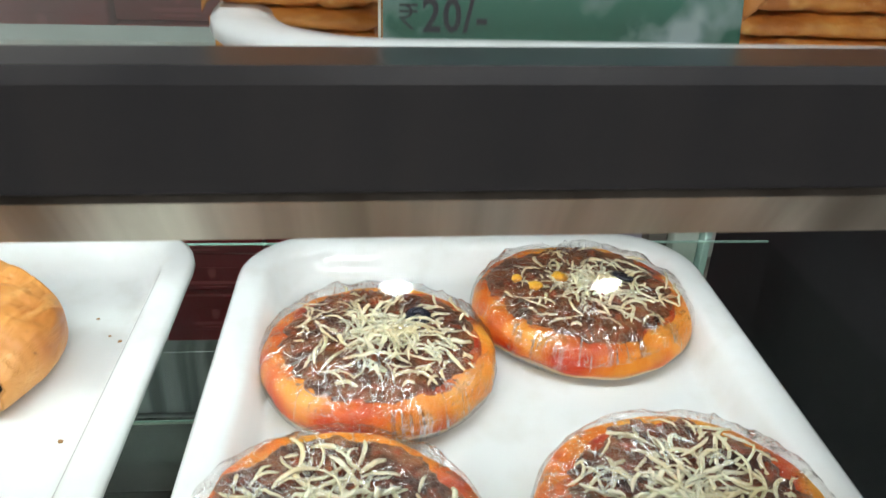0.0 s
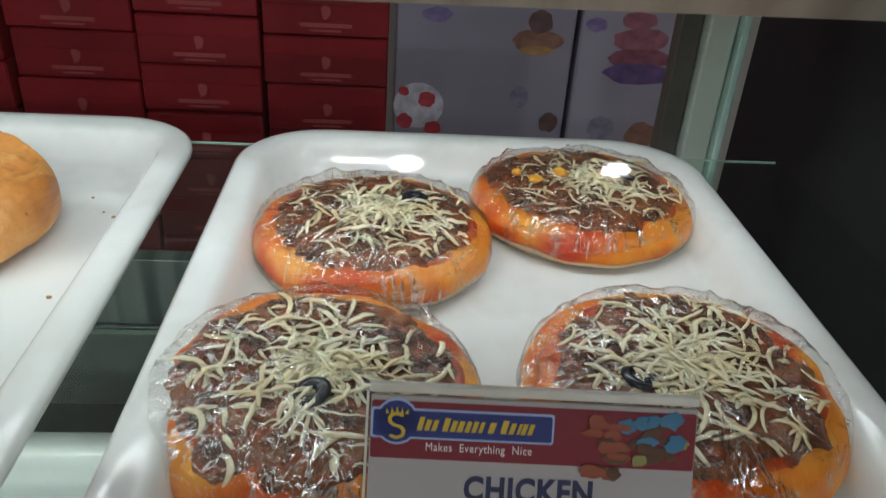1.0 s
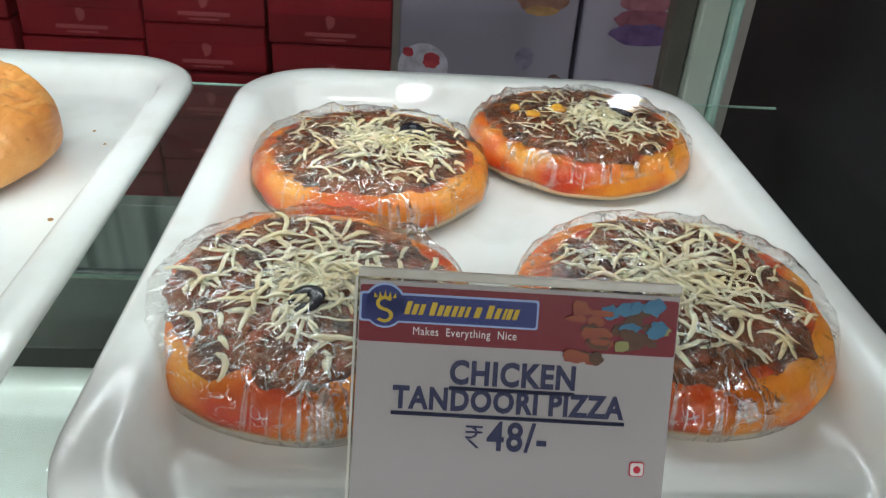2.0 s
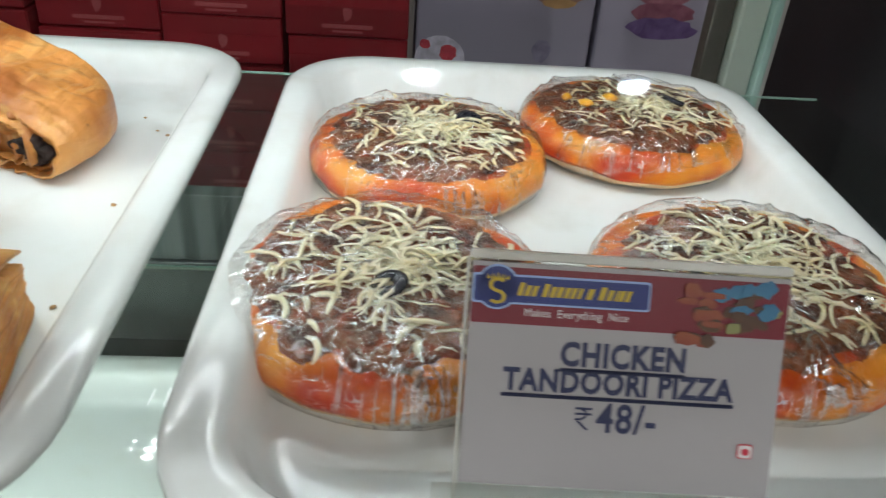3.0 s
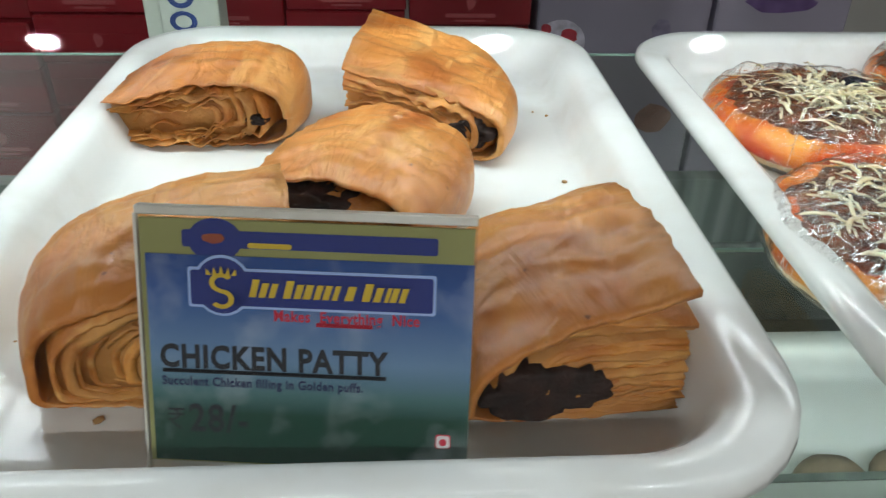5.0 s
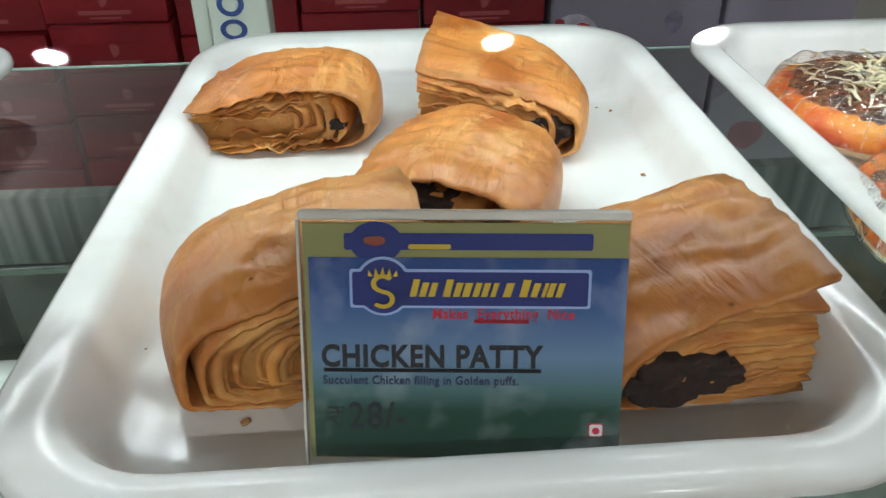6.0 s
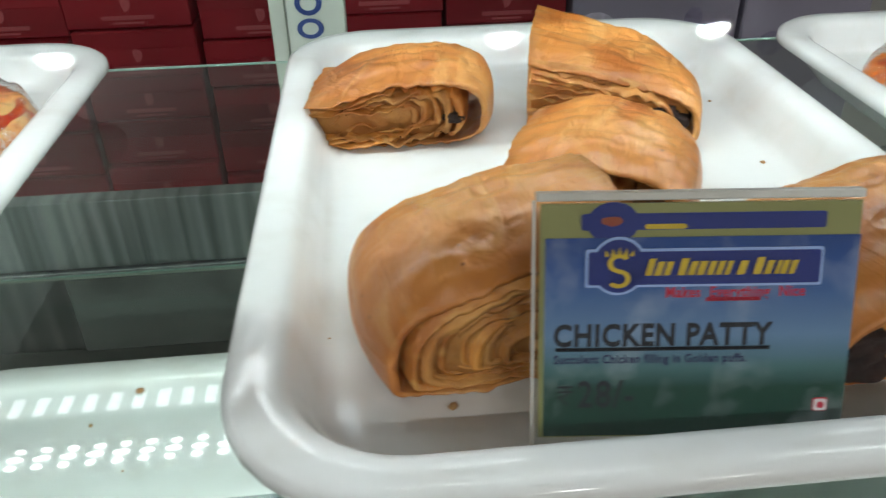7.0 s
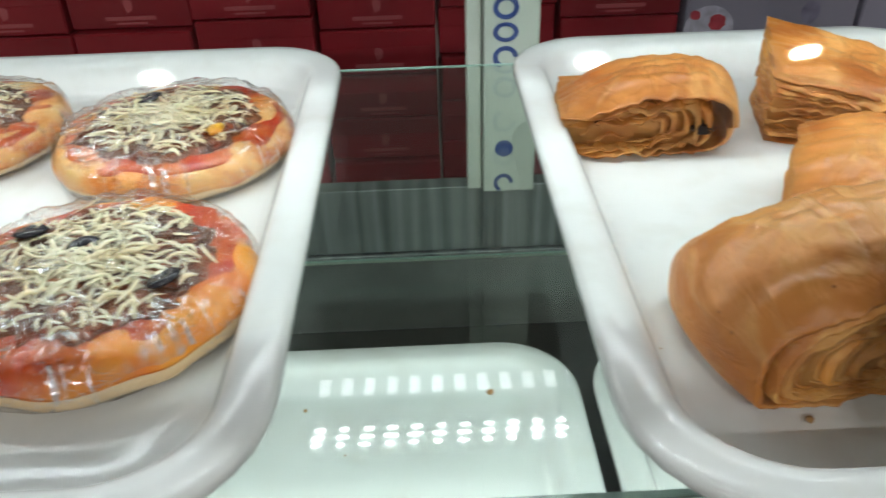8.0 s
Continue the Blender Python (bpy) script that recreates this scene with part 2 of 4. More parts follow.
def letters(name, text, size, material, align="CENTER", bold=0.0):
    """Raised flat lettering as a mesh in the plane x, z facing -y."""
    cu = bpy.data.curves.new(name, "FONT")
    cu.body, cu.size, cu.align_x, cu.align_y = text, size, align, "CENTER"
    cu.offset = bold
    cu.space_character = 1.09
    cu.extrude = 0.00008
    cu.resolution_u = 3
    ob = new(name, cu)
    bpy.context.view_layer.update()
    me = bpy.data.meshes.new_from_object(ob.evaluated_get(bpy.context.evaluated_depsgraph_get()))
    bpy.data.objects.remove(ob)
    bpy.data.curves.remove(cu)
    me.transform(Matrix.Rotation(radians(90), 4, "X"))
    me.materials.clear()
    me.materials.append(material)
    me.name = name
    return me


def flat(name, w, h, material, r=0.0, n=5, thick=0.0002):
    """A thin printed patch in the plane x, z, facing -y, round the origin."""
    ring = rounded_ring(w, h, max(r, 0.0001), 0, n)
    v, f = loft([[(x, 0.0, z) for x, z, _ in ring], [(x, -thick, z) for x, z, _ in ring]])
    return mesh_of(name, v, [t[::-1] for t in f], material, False)


def disc_patch(name, rx, rz, material, n=20, seed=0, rough=0.0, thick=0.0002):
    rng = random.Random(seed)
    pts = []
    for k in range(n):
        a = 2 * math.pi * k / n
        s = 1 + rough * rng.uniform(-1, 1)
        pts.append((rx * s * math.cos(a), rz * s * math.sin(a)))
    v, f = loft([[(x, 0.0, z) for x, z in pts], [(x, -thick, z) for x, z in pts]])
    return mesh_of(name, v, [t[::-1] for t in f], material, False)


# ---- the shop round the case ----
def slab(name, lo, hi, material, label, category):
    ob = new(name, box_data(name, lo, hi, material))
    return tagged(ob, label, category, kind="structure")


slab("floor", (-3, -3.2, -1.05), (3, 2.4, -0.95), M["floor"], "polished stone shop floor in warm grey", "floor")
slab("ceiling", (-3, -3.2, 1.186), (3, 2.4, 1.29), M["ceiling"], "plain white shop ceiling with round downlights", "ceiling")
slab("wall_north", (-3, 2.3, -0.95), (3, 2.4, 1.186), M["wall"], "plain off-white painted shop wall", "wall")
slab("wall_south", (-3, -3.2, -0.95), (3, -3.1, 1.186), M["wall"], "plain off-white painted shop wall", "wall")
slab("wall_east", (3, -3.2, -0.95), (3.1, 2.4, 1.186), M["wall"], "plain off-white painted shop wall", "wall")
slab("wall_west", (-3.1, -3.2, -0.95), (-3, 2.4, 1.186), M["wall"], "plain off-white painted shop wall", "wall")

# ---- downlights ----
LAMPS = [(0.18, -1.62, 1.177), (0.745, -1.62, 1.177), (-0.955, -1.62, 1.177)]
# three unseen downlights, added to brighten the shop
ADDED_LAMPS = [(1.66, -1.62, 1.177), (-1.95, -1.62, 1.177), (-1.6, 1.9, 1.177)]


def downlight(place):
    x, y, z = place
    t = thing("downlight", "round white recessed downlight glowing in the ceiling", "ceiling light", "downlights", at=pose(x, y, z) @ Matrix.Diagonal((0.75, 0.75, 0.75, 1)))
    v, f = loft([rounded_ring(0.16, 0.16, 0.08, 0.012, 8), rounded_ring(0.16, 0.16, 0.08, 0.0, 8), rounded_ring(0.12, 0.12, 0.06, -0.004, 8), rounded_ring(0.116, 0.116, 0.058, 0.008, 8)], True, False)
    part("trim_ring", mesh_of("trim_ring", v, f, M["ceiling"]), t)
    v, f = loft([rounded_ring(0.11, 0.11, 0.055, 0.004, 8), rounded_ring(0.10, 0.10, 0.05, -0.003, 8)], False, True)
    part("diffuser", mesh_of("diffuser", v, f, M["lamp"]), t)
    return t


# the added lamps share the build and label of the first three
for p in LAMPS + ADDED_LAMPS:
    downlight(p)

# ---- the display case ----
X0, X1 = -0.80, 0.384          # ends of the shelves
SHELF_BACK = 0.615
LOW_Z = -0.165


def glass_shelf(z, y0, y1, label):
    t = thing("glass_shelf", label, "shelf", "glass shelves")
    me = box_data("pane", (X0, y0, z - 0.006), (X1, y1 - 0.0012, z), M["shelf_glass"])
    me.materials.append(M["clear"])
    for poly in me.polygons:
        poly.material_index = 0 if poly.normal.z > 0.5 else 1
    part("pane", me, t)
    part("rear_edge", box_data("rear_edge", (X0, y1 - 0.0011, z - 0.0016), (X1, y1, z - 0.0001), M["glass_edge"], 0.0003, 1), t, "pale green polished glass edge")
    return t


def front_rail(y, z, label):
    """Dark metal profile under the front of a shelf; its brushed metal lower lip has reflections put in its colour."""
    t = thing("shelf_rail", label, "rail", "shelf rails")
    prof = [(y, z - 0.0005), (y - 0.001, z - 0.004), (y - 0.001, z - 0.026), (y + 0.003, z - 0.028), (y + 0.02, z - 0.028), (y + 0.02, z - 0.002)]
    v, f = loft([[(X0, a, b) for a, b in prof], [(X1, a, b) for a, b in prof]])
    part("rail_face", mesh_of("rail_face", v, f, M["rail"], False), t)
    prof = [(y, z - 0.0285), (y + 0.008, z - 0.041), (y + 0.012, z - 0.041), (y + 0.012, z - 0.0285)]
    v, f = loft([[(X0, a, b) for a, b in prof], [(X1 - 0.012, a, b) for a, b in prof]])
    part("lower_lip", mesh_of("lower_lip", v, f, M["rail_under"], False), t, "brushed metal lower lip with reflections put in its colour")
    return t


def led_strip(place, turn, label, deep=0.005, dots="led"):
    """Board of three-lamp modules facing down, with a polished strip behind it."""
    t = thing("led_strip", label, "light", "shelf lights", at=pose(0, place[0], place[1], turn, 0, 0))
    part("board", box_data("board", (X0 + 0.02, -0.013, 0), (X1 - 0.02, 0.013, 0.003), M["pcb"]), t)
    part("backing_strip", box_data("backing_strip", (X0 + 0.02, 0.0135, -deep), (X1 - 0.02, 0.0165, 0.003), M["steel"]), t, "polished metal backing strip")
    v, f = [], []
    x = X0 + 0.05
    while x < X1 - 0.04:
        for dx, dy in ((0.0011, 0.0058), (0.0, 0.0), (-0.0009, -0.0058)):
            k = len(v)
            v += [(x + dx + (0.0046 if dy == 0 else 0.0031) * math.cos(a * math.pi / 4), dy + 0.0019 * math.sin(a * math.pi / 4), -0.0012) for a in range(8)]
            f.append(tuple(range(k + 7, k - 1, -1)))
        x += 0.0137
    # glowing dashes added in place of the lamps' reflections, with a board behind
    if deep > 0:
        v2, f2 = [], []
        x = X0 + 0.05
        while x < X1 - 0.04:
            k = len(v2)
            v2 += [(x - 0.0034, 0.034, 0.0), (x + 0.0034, 0.034, 0.0), (x + 0.0034, 0.049, 0.0), (x - 0.0034, 0.049, 0.0)]
            f2.append((k + 3, k + 2, k + 1, k))
            x += 0.0137
        part("lens_windows", mesh_of("lens_windows", v2, f2, M["dash_glow"], False), t, "row of glowing dashes standing in for reflected lamp light")
        part("lens_board", box_data("lens_board", (X0 + 0.02, 0.030, 0.0006), (X1 - 0.02, 0.055, 0.003), M["pcb"]), t)
    part("lamp_dots", mesh_of("lamp_dots", v, f, M[dots], False), t, "tiny glowing white lamps in rows of three")
    return t


glass_shelf(0.0, 0.245, SHELF_BACK, "clear glass shelf holding three white trays")
glass_shelf(0.1635, 0.3445, 0.60, "clear upper glass shelf with a dark front rail")
glass_shelf(LOW_Z, 0.20, 0.645, "clear lower glass shelf with white trays")
rail = front_rail(0.322, 0.1935, "dark metal front rail with a brushed lower lip")
rail.matrix_basis = pose(0.2, 0, 0.19, 0, -0.65, 0) @ pose(-0.2, 0, -0.19)  # hangs slightly out of level
front_rail(0.246, -0.009, "dark metal front rail below the glass shelf")
led_strip((0.449, 0.1542), 0, "white three-row lamp strip under the upper shelf")
# this strip stays out of view, added to light the lower trays
led_strip((0.285, -0.030), 0, "unseen white three-row lamp strip under the glass shelf front", 0.0, "led_low")
# unseen shelf and lamp strip, added to brighten the upper tray and food fronts
glass_shelf(0.440, 0.345, 0.62, "unseen clear glass shelf added above the top lamp strip")
led_strip((0.385, 0.4285), 0, "unseen lamp strip added to light the upper tray", 0.0, "added_led_top")


def front_glass():
    yc, zc, r = 0.853, -0.152, 0.746
    v, n = [], 40
    a0, a1 = math.asin(-0.35), math.asin(0.93)
    outer, inner = [], []
    for k in range(n + 1):
        a = a0 + (a1 - a0) * k / n
        outer.append((yc - r * math.cos(a), zc + r * math.sin(a)))
    f = []
    for x in (-1.3, 1.1):
        v += [(x, a, b) for a, b in outer]
    for k in range(n):
        f.append((k, k + 1, n + 2 + k, n + 1 + k))
    ob = new("front_glass", mesh_of("front_glass", v, f, M["front_glass"]))
    return tagged(ob, "curved clear front glass of the display case", "glass", kind="structure")


front_glass()


def case_back():
    t = thing("rear_sill", "ribbed grey metal sill along the back of the case", "sill")
    part("sill_body", box_data("sill_body", (X0, 0.650, -0.24), (X1 + 0.05, 0.70, -0.166), M["steel"], 0.002), t)
    part("ribbed_top", box_data("ribbed_top", (X0, 0.653, -0.1655), (X1 + 0.05, 0.668, -0.109), M["ribbed"], 0.001), t, "dark ribbed metal track")
    part("kick_plate", box_data("kick_plate", (-0.405, 0.6462, -0.2385), (0.30, 0.6492, -0.169), M["polished"], 0.0008), t, "polished steel plate with pale reflections put in its colour")
    # pale strip added to brighten the line along the sill
    part("sill_lip", box_data("sill_lip", (X0, 0.6440, -0.1690), (0.30, 0.6461, -0.1664), M["stile"], 0.0005, 1), t, "thin pale strip added for the bright sill line")
    for x0, x1, z0, name in ((-0.217, -0.180, -0.1085, "lettered"), (0.332, 0.350, -0.1085, "plain")):
        lab = "pale door stile with blue lettering turned sideways" if name == "lettered" else "pale cream sliding door stile"
        s = thing("door_stile", lab, "door frame", "door stiles")
        part("stile_body", box_data("stile_body", (x0, 0.642, z0), (x1, 0.668, 0.9), M["stile"], 0.0015), s)
        if name == "lettered":
            part("gasket", box_data("gasket", (x0 - 0.011, 0.648, z0), (x0 - 0.001, 0.664, 0.9), M["stile"], 0.001), s)
            # unreadable trademark strokes, as plain shapes
            for zz, hh, ww, open_ring in ((0.078, 0.015, 0.013, False), (0.052, 0.015, 0.013, True), (0.027, 0.013, 0.013, False), (0.011, 0.011, 0.013, False), (-0.006, 0.013, 0.013, True), (-0.101, 0.013, 0.011, True)):
                n = 12 if open_ring else 16
                o = [(ww * 0.66 * math.cos(a * math.pi / 8), 0, hh * 0.6 * math.sin(a * math.pi / 8)) for a in range(n)]
                v = o + [(p[0] * 0.6, 0, p[2] * 0.6) for p in o]
                f = [(a, a + n, (a + 1) % n + n, (a + 1) % n) for a in range(n - open_ring)]
                part("print_mark", mesh_of("print_mark", v, f, M["ink_blue"], False), s, at=pose((x0 + x1) / 2 - 0.004, 0.6415, zz))
            part("print_dot", disc_patch("print_dot", 0.0065, 0.0065, M["ink_blue"]), s, at=pose((x0 + x1) / 2 - 0.004, 0.6415, -0.073))
        else:
            # this brown strip stands in for the shade left of the stile
            part("gasket", box_data("gasket", (x0 - 0.015, 0.65, z0), (x0 - 0.001, 0.664, 0.9), M["stile_shade"], 0.001), s, "brown strip painted as the shade beside the stile")
            part("glass_lip", box_data("glass_lip", (x1 + 0.001, 0.636, z0), (x1 + 0.006, 0.664, 0.9), M["glass_edge"], 0.0008), s, "green glass edge")
    side = new("side_panel", box_data("side_panel", (0.40, 0.20, -0.5), (0.42, 0.72, 0.9), M["dark"]))
    tagged(side, "dark glossy end panel of the display case", "panel", kind="structure")
    side = new("side_panel", box_data("side_panel", (-0.86, 0.20, -0.5), (-0.84, 0.72, 0.9), M["dark"]))
    tagged(side, "dark glossy end panel of the display case", "panel", kind="structure")
    base = new("case_base", box_data("case_base", (-0.84, 0.16, -0.95), (0.40, 0.70, -0.40), M["dark"]))
    tagged(base, "dark closed base cabinet of the display case", "cabinet", kind="structure")
    rear = new("rear_panel", box_data("rear_panel", (-0.84, 0.66, -0.40), (0.40, 0.69, -0.2405), M["grey_panel"]))
    tagged(rear, "plain grey rear panel low in the display case", "panel", kind="structure")
    top = new("case_top", box_data("case_top", (-0.86, 0.36, 0.901), (0.42, 0.72, 0.92), M["dark"]))
    tagged(top, "dark top board of the display case", "panel", kind="structure")


case_back()


# ---- cartons behind the case ----
def carton(x0, x1, z0, z1, y, material, label, group, printed):
    t = thing("carton", label, "box", group, at=pose((x0 + x1) / 2, y, z0))
    w, h = x1 - x0 - 0.003, z1 - z0 - 0.003
    part("body", box_data("body", (-w / 2, 0, 0), (w / 2, 0.20, h), material, 0.002, 1), t)
    part("lid_flap", box_data("lid_flap", (-w / 2 + 0.002, -0.0010, h * 0.62), (w / 2 - 0.002, -0.0003, h - 0.002), material, 0.0008, 1), t)
    if printed:
        part("print_crown", disc_patch("print_crown", 0.008, 0.010, M["red_print"], 10, 3, 0.25), t, at=pose(0, -0.0011, h * 0.48))
        part("print_bar", flat("print_bar", 0.075, 0.006, M["red_print"], 0.002), t, at=pose(0, -0.0011, h * 0.22))
        part("print_bar", flat("print_bar", 0.045, 0.003, M["red_print"], 0.001), t, at=pose(0, -0.0011, h * 0.11))
    return t


BOX_H = 0.073
CARTON_Y = 1.31
rng = random.Random(11)
cols = [0.133, -0.052, -0.234, -0.416, -0.598, -0.78, -0.962]
for c in range(len(cols) - 1):
    base = -0.700 + (0.0, 0.022, -0.010, 0.016, 0.004, 0.0)[c]
    for k in range(11):
        carton(cols[c + 1] + rng.uniform(0, 0.004), cols[c] - rng.uniform(0, 0.004), base + BOX_H * k, base + BOX_H * (k + 1), CARTON_Y + rng.uniform(-0.009, 0.009), M["red_box"],
               "glossy red cake carton with pale pink print", "stack of red cartons", True)
shelf = new("carton_plinth", box_data("carton_plinth", (-1.0, 1.27, -0.95), (0.70, 1.60, -0.711), M["dark"]))
tagged(shelf, "dark low plinth under the stacked cartons", "plinth", kind="structure")

INKS = dict(ball=(0.50, 0.47, 0.56), red=(0.42, 0.03, 0.05), violet=(0.17, 0.13, 0.30), brown=(0.22, 0.10, 0.07), dbrown=(0.10, 0.05, 0.05), gold=(0.34, 0.19, 0.07),
            grey=(0.20, 0.18, 0.27), rose=(0.26, 0.08, 0.12), drose=(0.20, 0.05, 0.09), purple=(0.10, 0.05, 0.18))
PRINTS = [  # on the lilac cartons: x, z, width, height, ink
    (0.178, -0.216, 0.076, 0.072, "ball"), (0.190, -0.206, 0.026, 0.025, "red"), (0.157, -0.241, 0.024, 0.024, "red"), (0.201, -0.251, 0.026, 0.023, "red"), (0.155, -0.194, 0.016, 0.015, "red"),
    (0.200, -0.078, 0.043, 0.022, "violet"), (0.349, -0.110, 0.074, 0.035, "brown"), (0.350, -0.082, 0.037, 0.036, "dbrown"), (0.349, -0.124, 0.051, 0.015, "gold"), (0.331, -0.196, 0.030, 0.036, "grey"),
    (0.380, -0.235, 0.030, 0.031, "dbrown"), (0.433, -0.082, 0.031, 0.021, "violet"), (0.497, -0.074, 0.052, 0.028, "rose"), (0.503, -0.103, 0.085, 0.039, "rose"), (0.506, -0.130, 0.096, 0.031, "drose"),
    (0.508, -0.153, 0.103, 0.034, "purple"), (0.463, -0.241, 0.044, 0.039, "grey"), (0.528, -0.250, 0.050, 0.042, "brown"), (0.225, -0.37, 0.05, 0.04, "violet"), (0.34, -0.34, 0.06, 0.05, "brown"), (0.48, -0.39, 0.06, 0.05, "rose"),
]


def lilac_carton(x0, x1):
    t = thing("carton", "tall lilac-white cake carton printed with small cakes", "box", "printed cartons", at=pose(x0, CARTON_Y - 0.004, -0.711))
    part("body", box_data("body", (0.002, 0, 0), (x1 - x0 - 0.002, 0.22, 0.83), M["lilac"], 0.003, 1), t)
    for k, (px, pz, w, h, ink) in enumerate(PRINTS):
        if x0 + 0.01 < px < x1 - 0.01:
            c = INKS[ink]
            m = bpy.data.materials.get("print_" + ink) or mat("print_" + ink, c, 0.5, vary=tuple(min(1, q * 1.5 + 0.03) for q in c), scale=60)
            part("cake_print", disc_patch("cake_print", w / 2, h / 2, m, 18, k, 0.02 if ink == "ball" else 0.10), t, at=pose(px - x0, -0.0006 - 0.0002 * (k % 6), pz + 0.711))


lilac_carton(0.139, 0.405)
lilac_carton(0.409, 0.62)


# ---- trays ----
def tray_data(w, d):
    spec = [(0.029, 0.0), (0.025, 0.0), (0.010, 0.017), (0.003, 0.0190), (0.0, 0.0208), (0.0004, 0.0240), (0.0026, 0.0255), (0.008, 0.0257), (0.0125, 0.0252), (0.0152, 0.0240),
            (0.0172, 0.0215), (0.0202, 0.0145), (0.0226, 0.0096), (0.0250, 0.0073), (0.0285, 0.0064), (0.040, 0.0063)]
    rings = [rounded_ring(w - 2 * i, d - 2 * i, max(0.045 - i * 0.8, 0.014), z) for i, z in spec]
    v, f = loft(rings)
    return mesh_of("tray", v, f, M["melamine"])


def tray(x0, x1, y0, y1, z, label):
    ob = new("serving_tray", tray_data(x1 - x0, y1 - y0))
    ob.matrix_basis = pose((x0 + x1) / 2, (y0 + y1) / 2, z + 0.0002)
    return tagged(ob, label, "tray", "white trays")


tray(0.0565, 0.303, 0.248, 0.579, 0, "glossy white melamine tray with wrapped mini pizzas")
tray(-0.209, 0.0325, 0.249, 0.587, 0, "glossy white melamine tray with puff patties")
tray(-0.552, -0.302, 0.254, 0.590, 0, "glossy white melamine tray with wrapped mini pizzas")
for a in (-0.427, -0.167, 0.100):
    tray(a, a + 0.252, 0.20, 0.511, LOW_Z, "glossy white melamine tray on the lower shelf")
tray(0.086, 0.340, 0.3445, 0.595, 0.1635, "glossy white melamine tray on the upper shelf")

# ---- food materials ----
F = dict(
    crust=mat("pizza_crust", (0.56, 0.040, 0.002), 0.40, vary=(0.84, 0.255, 0.008), scale=32, fine=(0.86, 0.40, 0.05), fine_scale=38, bump=0.5, bump_scale=140),
    crust_pale=mat("pizza_crust_pale", (0.74, 0.24, 0.03), 0.52, vary=(0.78, 0.50, 0.20), scale=40, fine=(0.50, 0.05, 0.01), fine_scale=60, bump=0.55, bump_scale=160, sss=0.08),
    base=mat("pizza_base", (0.74, 0.50, 0.26), 0.6, vary=(0.80, 0.60, 0.36), scale=50, bump=0.2, bump_scale=200),
    sauce=mat("tomato_sauce", (0.48, 0.030, 0.006), 0.3, vary=(0.62, 0.16, 0.025), scale=55, bump=0.3, bump_scale=150),
    meat=mat("brown_mince", (0.075, 0.024, 0.012), 0.34, vary=(0.30, 0.105, 0.034), scale=75, bump=0.9, bump_scale=240, fine=(0.34, 0.06, 0.01), fine_scale=170),
    cheese=mat("grated_cheese", (0.80, 0.75, 0.56), 0.36, vary=(0.70, 0.58, 0.34), scale=90, sss=0.1),
    olive=mat("black_olive", (0.012, 0.013, 0.022), 0.25, vary=(0.025, 0.022, 0.03), scale=100),
    pepper=mat("yellow_pepper", (0.75, 0.42, 0.03), 0.35, vary=(0.7, 0.3, 0.03), scale=80),
    puff_layer=mat("puff_layers", (0.66, 0.29, 0.058), 0.5, vary=(0.45, 0.150, 0.024), scale=60, fine=(0.68, 0.36, 0.10), fine_scale=180, bump=0.6, bump_scale=260, rnd=0.16),
    puff_pale=mat("puff_pale_layers", (0.62, 0.31, 0.082), 0.6, vary=(0.44, 0.17, 0.037), scale=70, bump=0.5, bump_scale=260, rnd=0.14),
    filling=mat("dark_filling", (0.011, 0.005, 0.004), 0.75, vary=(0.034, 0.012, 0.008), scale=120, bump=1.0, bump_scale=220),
    crumb=mat("pastry_crumb", (0.30, 0.15, 0.05), 0.7, vary=(0.45, 0.26, 0.1), scale=90),
    cookie=mat("brown_cookie", (0.20, 0.145, 0.09), 0.8, vary=(0.12, 0.085, 0.055), scale=60, bump=0.6, bump_scale=120),
)


